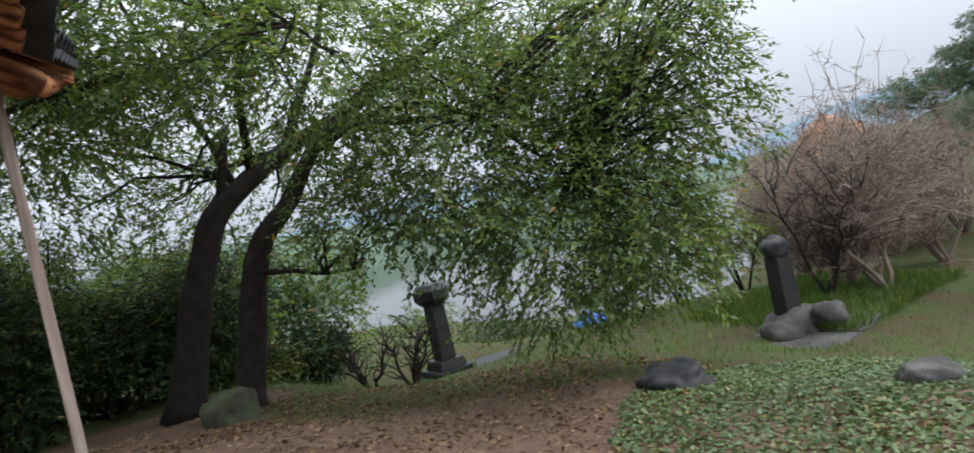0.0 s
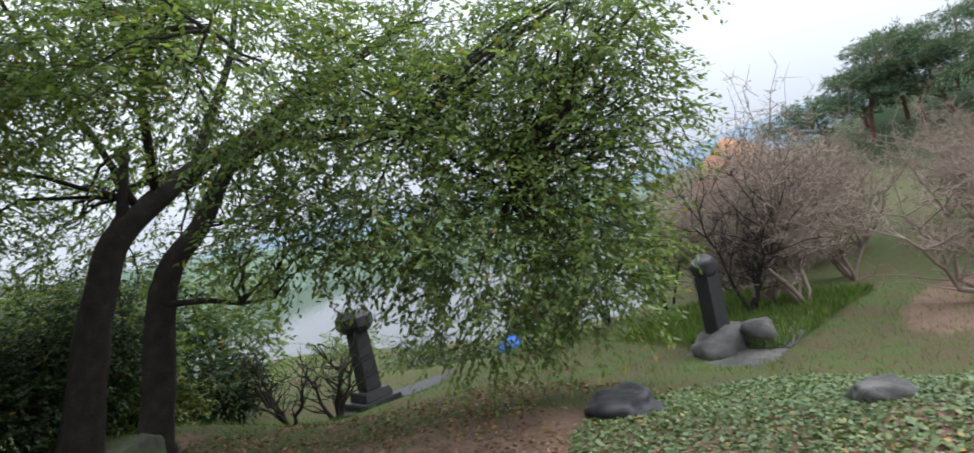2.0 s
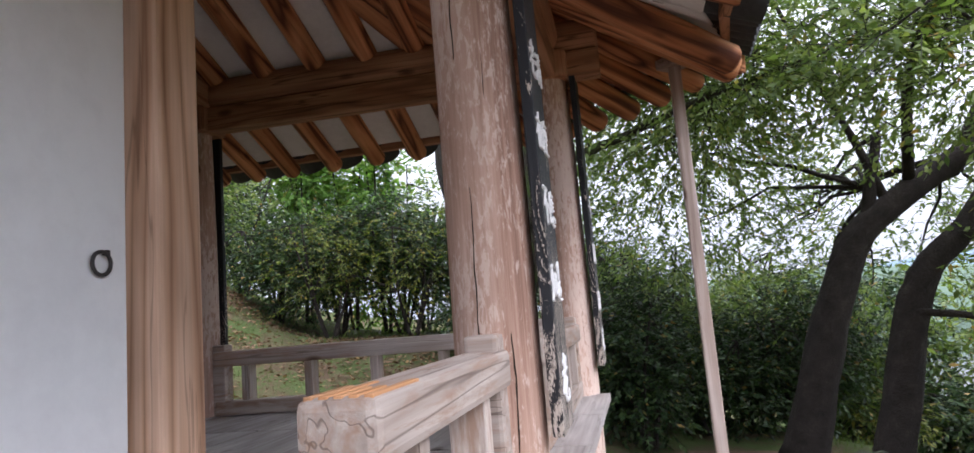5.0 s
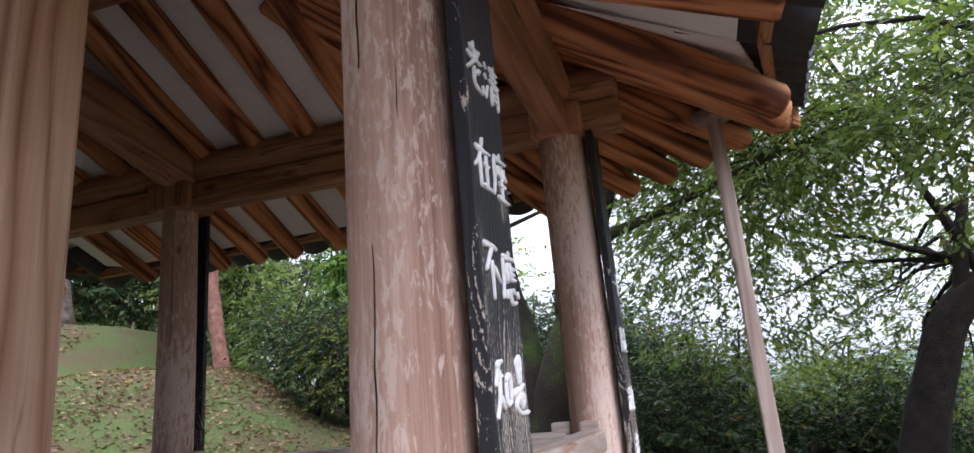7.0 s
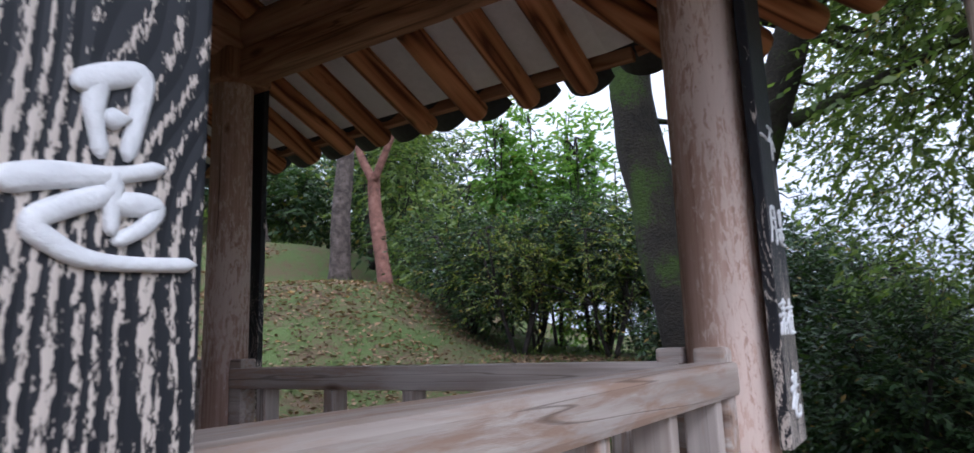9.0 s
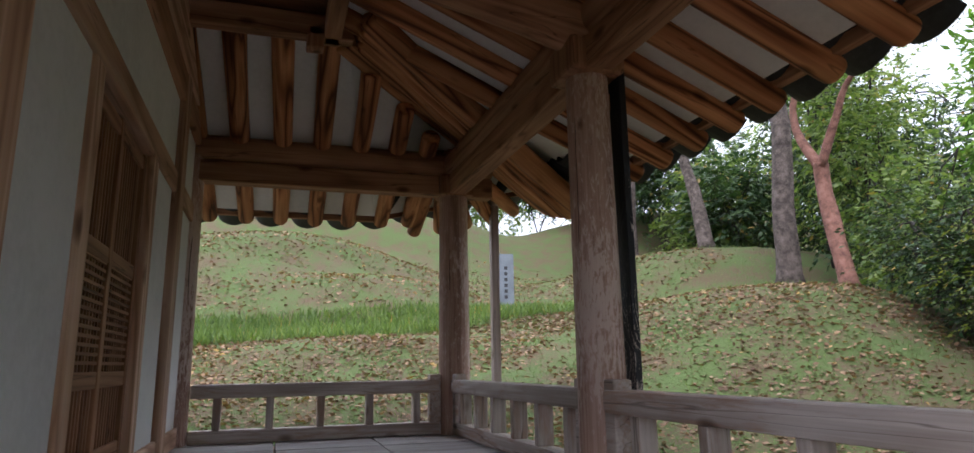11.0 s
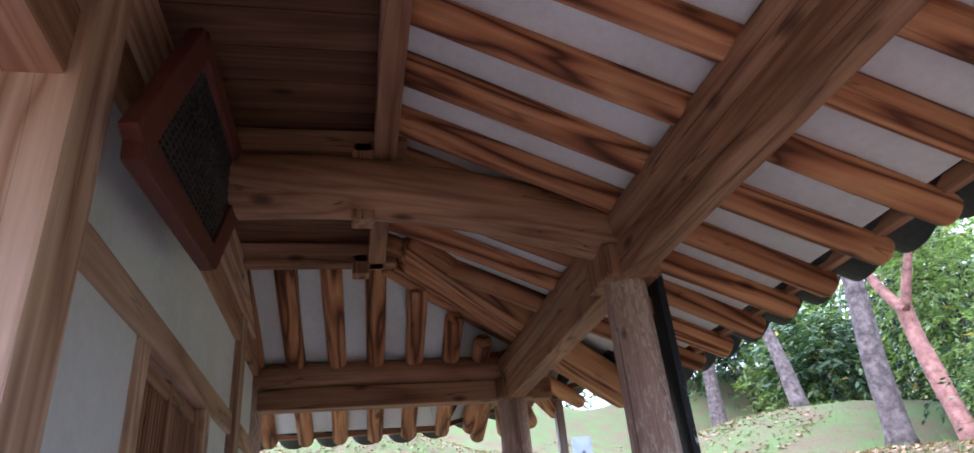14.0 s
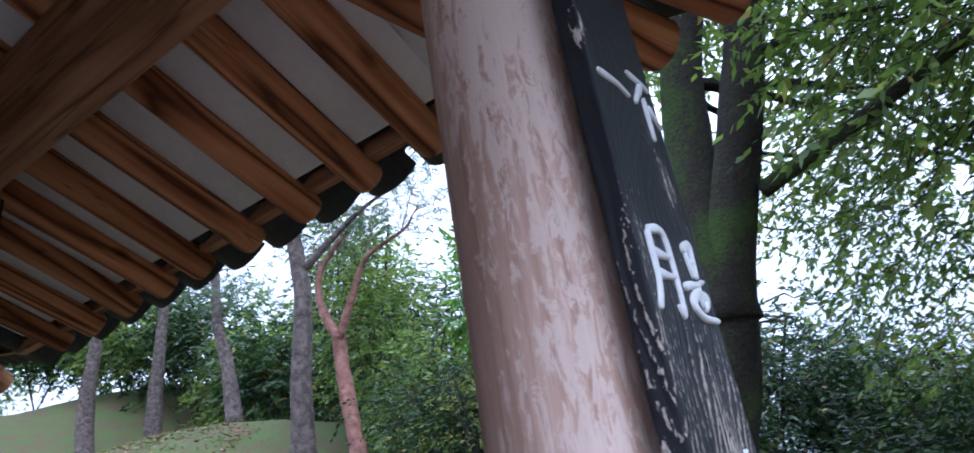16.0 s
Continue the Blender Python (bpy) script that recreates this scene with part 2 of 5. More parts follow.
M_BAMBOO = leafy("bamboo_leaves", (0.08, 0.17, 0.035), (0.14, 0.26, 0.055), (0.2, 0.32, 0.09), 0.45)
M_GRASS = leafy("grass_blades", (0.05, 0.085, 0.022), (0.09, 0.145, 0.032), (0.14, 0.2, 0.05), 0.3)
M_LITTER = leafy("fallen_leaves", (0.09, 0.05, 0.034), (0.175, 0.105, 0.066), (0.28, 0.185, 0.12), 0.15, 0.8)
M_CREEPER = leafy("ground_cover_leaves", (0.06, 0.10, 0.04), (0.11, 0.165, 0.065), (0.18, 0.235, 0.115), 0.2)


def sign_paint():
    """Black lacquer on a planed board: the pale wood shows in speckled lines along the grain, most towards the foot."""
    m, t, b = material("worn_black_lacquer", 0.5, spec=0.35)

    def maths(op, x, y):
        n = t.nodes.new("ShaderNodeMath")
        n.operation = op
        for sock, v in zip(n.inputs, (x, y)):
            if isinstance(v, (int, float)):
                sock.default_value = v
            else:
                t.links.new(v, sock)
        return n.outputs[0]

    tc = t.nodes.new("ShaderNodeTexCoord")
    sep = t.nodes.new("ShaderNodeSeparateXYZ")
    t.links.new(tc.outputs["Object"], sep.inputs[0])
    # cathedral grain: long ovals round a heart that wanders across the board
    sway = noise_tex(t, coords(t, (1.6, 0.0, 0.0), shift=False), 1.0, 2.0)
    side = maths("ABSOLUTE", maths("ADD", sep.outputs["Y"], maths("MULTIPLY", maths("SUBTRACT", sway, 0.5), 0.35)), 0.0)
    wave = noise_tex(t, coords(t, (1.7, 6, 6), shift=False), 1.0, 2.5, 0.5, 0.3)
    field = maths("ADD", maths("MULTIPLY", side, 120.0), maths("MULTIPLY", wave, 30.0))
    grain = maths("PINGPONG", field, 1.0)
    speck = noise_tex(t, coords(t, (90, 330, 330), shift=False), 1.0, 2.0, 0.7)
    patch = noise_tex(t, coords(t, (3.5, 15, 15), shift=False), 1.0, 4.0, 0.6)
    foot = ramp(t, sep.outputs["X"], [(0.0, (0.30, 0.30, 0.30)), (0.35, (0.24, 0.24, 0.24)), (0.6, (0.12, 0.12, 0.12)), (0.9, (0.0, 0.0, 0.0))])
    amount = maths("ADD", maths("ADD", maths("MULTIPLY", grain, 0.26), maths("MULTIPLY", speck, 0.75)), maths("SUBTRACT", maths("ADD", maths("MULTIPLY", patch, 0.5), foot), 0.1))
    knots = t.nodes.new("ShaderNodeTexVoronoi")
    knots.inputs["Scale"].default_value = 1.0
    t.links.new(coords(t, (3.1, 6.5, 6.5), shift=False), knots.inputs["Vector"])
    eye = ramp(t, knots.outputs["Distance"], [(0.06, (0.0, 0.0, 0.0)), (0.09, (0.28, 0.28, 0.28)), (0.2, (0.0, 0.0, 0.0))])
    amount = maths("ADD", amount, eye)
    col = ramp(t, amount, [(0.945, (0.016, 0.017, 0.021)), (0.98, (0.42, 0.36, 0.31)), (1.0, (0.54, 0.47, 0.41))])
    t.links.new(col, b.inputs["Base Color"])
    bump(t, b, grain, 0.25, 0.003)
    return m


M_SIGN = sign_paint()
M_WHITE = mottled("white_carved_paint", [(0.3, (0.62, 0.63, 0.64)), (0.7, (0.80, 0.80, 0.80))], 30, 90, 0.55)


def ground_material():
    m, t, b = material("ground_cover", 0.95, spec=0.15)
    v = coords(t, (1, 1, 1), shift=False)
    big = noise_tex(t, v, 0.35, 4.0, 0.6)
    mid = noise_tex(t, v, 1.7, 5.0, 0.65)
    fine = noise_tex(t, v, 26.0, 5.0, 0.7)
    grass = ramp(t, mix(t, 0.5, mid, fine), [(0.38, (0.085, 0.056, 0.036)), (0.46, (0.088, 0.068, 0.038)), (0.53, (0.062, 0.088, 0.028)), (0.75, (0.085, 0.12, 0.04))])
    earth = ramp(t, mix(t, 0.6, mid, fine), [(0.3, (0.075, 0.046, 0.033)), (0.5, (0.145, 0.095, 0.068)), (0.75, (0.235, 0.165, 0.12))])
    sep = t.nodes.new("ShaderNodeSeparateXYZ")
    t.links.new(v, sep.inputs[0])

    def blob(cx, cy, rx, ry):
        """A soft-edged worn patch round a spot."""
        mp = t.nodes.new("ShaderNodeMapping")
        mp.inputs["Location"].default_value = (-cx / rx, -cy / ry, 0)
        mp.inputs["Scale"].default_value = (1 / rx, 1 / ry, 0)
        t.links.new(v, mp.inputs["Vector"])
        ln = t.nodes.new("ShaderNodeVectorMath")
        ln.operation = "LENGTH"
        t.links.new(mp.outputs[0], ln.inputs[0])
        r = t.nodes.new("ShaderNodeMapRange")
        r.inputs["From Min"].default_value, r.inputs["From Max"].default_value = 1.25, 0.75
        t.links.new(ln.outputs["Value"], r.inputs["Value"])
        return r.outputs[0]

    mask = None
    for spot in ((0, 1.5, 2.9, 6.8), (1.6, 4.2, 3.0, 3.0), (3.2, 0.3, 3.6, 2.0), (14.5, 3.2, 4.6, 1.1), (1, 9.5, 1.4, 1.0)):
        s = blob(*spot)
        if mask is None:
            mask = s
        else:
            mx = t.nodes.new("ShaderNodeMath")
            mx.operation = "MAXIMUM"
            t.links.new(mask, mx.inputs[0])
            t.links.new(s, mx.inputs[1])
            mask = mx.outputs[0]
    rag = mix(t, 1.0, mask, mix(t, 0.5, mid, big), "ADD")
    f = ramp(t, rag, [(0.80, (0, 0, 0)), (1.15, (1, 1, 1))])
    col = mix(t, f, grass, earth)
    t.links.new(col, b.inputs["Base Color"])
    bump(t, b, fine, 0.8, 0.03)
    return m


M_GROUND = ground_material()


def water_material():
    m, t, b = material("pond_water", 0.06, spec=0.6)
    b.inputs["Base Color"].default_value = (0.02, 0.025, 0.02, 1)
    n = noise_tex(t, coords(t, (1, 1, 1), shift=False), 2.5, 3.0)
    bump(t, b, n, 0.12, 0.05)
    return m


M_WATER = water_material()

# ---- building helpers ----


def thing(name, at=(0, 0, 0), label="", category="", group="", kind=""):
    ob = new(name)
    ob.location = at
    ob.empty_display_size = 0.2
    return tagged(ob, label, category, group, kind)


def world_of(ob):
    m = Matrix.Identity(4)
    while ob:
        m = ob.matrix_basis @ m
        ob = ob.parent
    return m


def place(name, mesh, mat, parent, m=None, label="", smooth=False):
    """A mesh object under parent at the world pose m."""
    if mat and not mesh.materials:
        mesh.materials.append(mat)
    ob = new(name, mesh)
    if parent:
        ob.parent = parent
        ob.matrix_basis = world_of(parent).inverted() @ (m or Matrix.Identity(4))
    elif m:
        ob.matrix_basis = m
    return tagged(ob, label)


def mesh_of(bm, name="mesh", smooth=False):
    me = bpy.data.meshes.new(name)
    bm.to_mesh(me)
    bm.free()
    if smooth:
        me.shade_smooth()
    return me


def part(name, bm, mat, parent, label="", smooth=False):
    """Links a bmesh in world coordinates as one mesh object under a thing or a part."""
    return place(name, mesh_of(bm, name, smooth), mat, parent, None, label)


def add_box(bm, c, s, rot=None, bevel=0.0):
    m = Matrix.Translation(c) @ (rot or Matrix.Identity(4)) @ Matrix.Diagonal((*s, 1))
    got = bmesh.ops.create_cube(bm, size=1.0, matrix=m)
    if bevel:
        edges = list({e for v in got["verts"] for e in v.link_edges})
        bmesh.ops.bevel(bm, geom=edges, offset=bevel, segments=2, affect="EDGES", profile=0.6)


def box_mesh(s, bevel=0.0, name="mesh"):
    bm = bmesh.new()
    add_box(bm, (0, 0, 0), s, None, bevel)
    return mesh_of(bm, name)


def along(p0, p1, roll=0.0):
    """A pose at p0 whose x axis points at p1, z as near up as can be."""
    p0, p1 = Vector(p0), Vector(p1)
    x = (p1 - p0).normalized()
    up = Vector((0, 0, 1)) if abs(x.z) < 0.95 else Vector((0, 1, 0))
    y = up.cross(x).normalized()
    z = x.cross(y)
    m = Matrix((x, y, z)).transposed().to_4x4()
    return Matrix.Translation(p0) @ m @ Matrix.Rotation(roll, 4, "X")


def sweep(bm, pts, radii, n=10, cap=True, rough=0.0):
    """A round limb along points."""
    pts = [Vector(p) for p in pts]
    rings = []
    ref = Vector((0.3, 0.2, 1)) if abs((pts[-1] - pts[0]).normalized().z) < 0.9 else Vector((1, 0.2, 0.1))
    for i, p in enumerate(pts):
        d = (pts[min(i + 1, len(pts) - 1)] - pts[max(i - 1, 0)]).normalized()
        u = d.cross(ref).normalized()
        w = d.cross(u)
        ring = []
        for k in range(n):
            a = 2 * math.pi * k / n
            r = radii[i] * (1 + rough * noise.noise(p * 2.0 + Vector((math.cos(a), math.sin(a), 0)) * 1.3))
            ring.append(bm.verts.new(p + (u * math.cos(a) + w * math.sin(a)) * r))
        rings.append(ring)
    for a, b in zip(rings, rings[1:]):
        for k in range(n):
            bm.faces.new((a[k], a[(k + 1) % n], b[(k + 1) % n], b[k]))
    if cap:
        bm.faces.new(rings[0][::-1])
        bm.faces.new(rings[-1])


def log_mesh(length, r0, r1, n=16, rings=6, wobble=0.03, seed=0, bend=0.0, name="log"):
    """A round timber along x, slightly uneven, with rounded ends."""
    bm = bmesh.new()
    pts, radii = [], []
    for i in range(rings + 1):
        f = i / rings
        pts.append((f * length, 0.006 * math.sin(seed + 5 * f), bend * math.sin(math.pi * f)))
        radii.append((r0 + (r1 - r0) * f) * (1 + wobble * noise.noise(Vector((f * 3, seed * 1.7, 0)))))
    e = min(0.02, length * 0.05)
    pts = [pts[0], (e, pts[0][1], pts[0][2] + bend * 0.05)] + pts[1:-1] + [(length - e, pts[-1][1], pts[-1][2] + bend * 0.05), pts[-1]]
    radii = [radii[0] * 0.86, radii[0]] + radii[1:-1] + [radii[-1], radii[-1] * 0.86]
    sweep(bm, pts, radii, n, True, wobble)
    me = mesh_of(bm, name, True)
    return me


def beam(name, p0, p1, wide, high, mat, parent, bevel=0.012, label="", roll=0.0):
    """A squared timber from p0 to p1 (its axis)."""
    length = (Vector(p1) - Vector(p0)).length
    bm = bmesh.new()
    add_box(bm, (length / 2, 0, 0), (length, wide, high), None, bevel)
    return place(name, mesh_of(bm, name), mat, parent, along(p0, p1, roll), label)


def smoothstep(a, b, x):
    f = min(1.0, max(0.0, (x - a) / (b - a)))
    return f * f * (3 - 2 * f)
# ---- ground ----
HILLS = [(0, 0, 0), (-0.5, 3.5, 0.0), (0.5, 6, -0.06), (1.1, 8.2, -0.3), (1.6, 9.8, -0.5), (4, 3.4, -0.52), (4.2, 5, -0.66), (4.8, 1.6, -0.52),
         (3.6, 7.4, -0.8), (6, 12.4, -2.0), (8.6, 5.3, -1.5), (9.6, 4.5, -1.6), (8.3, 2.9, -1.37), (-6.5, 4, 0.7), (-8.5, 4, 1.3), (-11, 5, 2.0),
         (-13.9, 8.2, 2.5), (-16, 6, 3.6), (-20, 4, 5.2), (-30, 6, 8.8), (-30, 22, 8.5), (-9.2, 11.3, 2.7), (-16.5, 15, 4.5), (-3, 7.5, 0.2)]
EDGE = [(14, 1.5, -1.9), (5.2, 9.8, -1.4), (6.2, 4.4, -1.0), (-5, 12.5, 1.3), (2, 20, -2.8), (-8, 24, 1.0), (14, 15, -3.8), (18, 4, -2.2), (14, -4, -1.4), (0, -10, 0.2), (-12, -6, 2.4)]


def height(x, y):
    """Lie of the land: an inverse-distance blend of levelled spots, falling to the lake in the east."""
    top = low = 0.0
    for px, py, pz in HILLS + EDGE:
        w = 1.0 / ((x - px) ** 2 + (y - py) ** 2 + 2.4) ** 2
        top, low = top + w * pz, low + w
    return top / low

# ---- pavilion ----
FLOOR = 1.05
COLS = {"a": (-0.91, 3.0), "b": (-0.91, 4.95), "c": (-3.17, 4.88), "d": (-5.45, 4.85), "e": (-5.45, 2.95)}
EAVE_Y, EAVE_X, EAVE_Z, SLOPE = 5.78, 0.02, 2.72, 0.44


def column(key, top=3.0, foot=0.12, r0=0.125, r1=0.108):
    x, y = COLS[key]
    col = thing("timber_column", (x, y, foot), "round weathered timber column with cracks and bare patches", "column", "pavilion columns", "structure")
    place("shaft", log_mesh(top - foot, r0, r1, 28, 10, 0.02, hash_of(key)), M_COLUMN, col, along((x, y, foot), (x, y, top)))
    bm = bmesh.new()
    add_box(bm, (x, y, 0.0), (0.44, 0.44, 0.3), None, 0.06)
    part("stone_base", bm, M_STONE, col, "rough granite footing")
    rc = random.Random(int(hash_of(key) * 100))
    for turn, z0, z1, wide in CRACKS.get(key, ()):
        crack(col, x, y, foot, top, r0, r1, turn, z0, z1, wide, rc)
    return col


# splits in the columns: bearing in degrees, lower and upper end, width
CRACKS = {"a": [(-65, 1.98, 2.95, 0.011), (-96, 0.9, 1.85, 0.005), (-60, 1.15, 1.72, 0.007), (-104, 2.2, 2.9, 0.004), (-20, 1.3, 2.4, 0.005)],
          "c": [(-28, 1.2, 2.5, 0.008), (-70, 1.9, 2.6, 0.005), (10, 1.6, 2.2, 0.004)],
          "d": [(-30, 1.3, 2.4, 0.007)], "e": [(40, 1.3, 2.4, 0.007)]}


def crack(parent, x, y, foot, top, r0, r1, turn, z0, z1, wide, rc):
    """A drying split: a thin raised wedge, coloured dark for the shade inside, that wanders up the shaft and tapers at
    both ends.
    """
    bm = bmesh.new()
    n = 22
    a, rows = radians(turn), []
    for i in range(n + 1):
        f = i / n
        z = z0 + (z1 - z0) * f
        a += rc.uniform(-0.022, 0.022)
        r = r0 + (r1 - r0) * (z - foot) / (top - foot)
        half = 0.5 * wide * (math.sin(math.pi * f) ** 0.6) * rc.uniform(0.55, 1.25) / r + 0.002
        rows.append([bm.verts.new((x + rr * math.cos(a + s), y + rr * math.sin(a + s), z)) for s, rr in ((-half, r * 0.97), (-half * 0.6, r * 1.013), (half * 0.6, r * 1.013), (half, r * 0.97))])
    for p, q in zip(rows, rows[1:]):
        for k in range(3):
            bm.faces.new((p[k], p[k + 1], q[k + 1], q[k]))
    part("crack", bm, M_CRACK, parent, "dark drying split in the timber")


def hash_of(key):
    return sum(ord(c) for c in key) * 0.37


for key, r in (("a", 0.122), ("b", 0.125), ("c", 0.108), ("d", 0.122), ("e", 0.12)):
    column(key, r0=r, r1=r * 0.88)


def plank_floor():
    fl = thing("floor", (-3, 4, FLOOR), "grey weathered plank floor of the raised pavilion", "floor", "", "structure")
    bm = bmesh.new()
    for y in (3.0, 3.62, 4.24, 4.86):
        add_box(bm, (-3.2, y, FLOOR - 0.1), (4.7, 0.14, 0.12), None, 0.01)
    for x in (-0.95, -1.85):
        add_box(bm, (x, 1.4, FLOOR - 0.1), (0.14, 3.0, 0.12), None, 0.01)
    part("joist", bm, M_BEAM, fl)
    widths = [0.2, 0.24, 0.18, 0.22]
    x, n = -5.55, 0
    while x < -0.9:
        w = widths[n % 4]
        for y0, y1 in ((2.98, 3.6), (3.612, 4.24), (4.252, 4.93)):
            me = box_mesh((y1 - y0, w - 0.006, 0.04), 0.004, "plank")
            place("plank", me, M_PLANK, fl, pose(x + w / 2, (y0 + y1) / 2, FLOOR - 0.02 + 0.002 * math.sin(n * 2.1 + y0), 0, 0, 90))
        x, n = x + w, n + 1
    y = 0.0
    while y < 2.95:
        w = widths[n % 4]
        place("plank", box_mesh((1.02, w - 0.006, 0.04), 0.004, "plank"), M_PLANK, fl, pose(-1.37, min(y + w / 2, 2.88), FLOOR - 0.02 + 0.002 * math.sin(n), 0, 0, 0))
        y, n = y + w, n + 1


plank_floor()


def railing(name, p0, p1, posts, end_block=False, upper=1.43):
    """A low balustrade: top rail, bottom rail and square balusters."""
    (x0, y0), (x1, y1) = p0, p1
    r = thing(name, (x0, y0, FLOOR), "low weathered grey timber balustrade with square balusters", "railing", "pavilion railings")
    beam("top_rail", (x0, y0, upper - 0.045), (x1, y1, upper - 0.045), 0.115, 0.09, M_RAIL, r, 0.016)
    beam("bottom_rail", (x0, y0, FLOOR + 0.045), (x1, y1, FLOOR + 0.045), 0.09, 0.085, M_RAIL, r, 0.01)
    low, high = FLOOR + 0.0875, upper - 0.09
    me = box_mesh((high - low, 0.085, 0.05), 0.006, "baluster")
    for i in range(posts):
        f = (i + 0.5) / posts
        x, y = x0 + (x1 - x0) * f, y0 + (y1 - y0) * f
        m = Matrix.Translation((x, y, (low + high) / 2)) @ Matrix.Rotation(math.atan2(y1 - y0, x1 - x0), 4, "Z") @ Matrix.Rotation(radians(90), 4, "Y")
        place("baluster", me, M_RAIL, r, m)
    return r


railing("railing", (-0.91, 3.11), (-0.91, 4.84), 5)
railing("railing", (-1.03, 4.93), (-3.06, 4.88), 5)
railing("railing", (-3.28, 4.88), (-5.34, 4.85), 6)
railing("railing", (-5.45, 4.73), (-5.45, 3.07), 5)
front_rail = railing("railing", (-0.91, 2.89), (-0.91, 2.03), 2)
for i in range(5):
    beam("worn_strip", (-0.952 + 0.021 * i, 2.04, 1.4285), (-0.952 + 0.021 * i, 2.17 + 0.05 * math.sin(i * 1.9), 1.4285), 0.013, 0.008, M_BARE, front_rail, 0.002, "bare orange wood where the rail end is worn")
# the posts that pin the rails to the columns
for x, y in ((-0.91, 2.86), (-0.91, 3.14), (-0.91, 4.80), (-1.06, 4.93), (-3.03, 4.88), (-3.31, 4.88), (-5.31, 4.85), (-5.45, 4.70)):
    bm = bmesh.new()
    add_box(bm, (x, y, (FLOOR + 1.47) / 2), (0.085, 0.085, 1.47 - FLOOR), None, 0.012)
    pin = thing("rail_post", (x, y, FLOOR), "short square timber rail post against a column", "post", "rail posts")
    place("shaft", mesh_of(bm, "shaft"), M_RAIL, pin)


def sign_board(x, y, face, strokes_seed, z0=1.2, z1=2.88, lean=0.0):
    """A long black tablet with white brushed characters; face is the outward direction in degrees."""
    b = thing("couplet_board", (x, y, z0), "long narrow black lacquered board with white brushed characters", "sign", "couplet boards on columns")
    h = z1 - z0
    base = Matrix.Translation((x, y, z0)) @ Matrix.Rotation(radians(face), 4, "Z") @ Matrix.Rotation(radians(-90), 4, "Y") @ Matrix.Rotation(radians(180), 4, "X")
    bm = bmesh.new()
    add_box(bm, (h / 2, 0, -0.016), (h, 0.225, 0.032), None, 0.004)
    place("board", mesh_of(bm, "board"), M_SIGN, b, base)
    rnd = random.Random(strokes_seed)
    bmf = bmesh.new()
    add_box(bmf, (h * 0.9, 0, -0.05), (0.08, 0.05, 0.05), None, 0.005)
    place("hanger", mesh_of(bmf, "hanger"), M_BEAM, b, base)
    return b, base, h


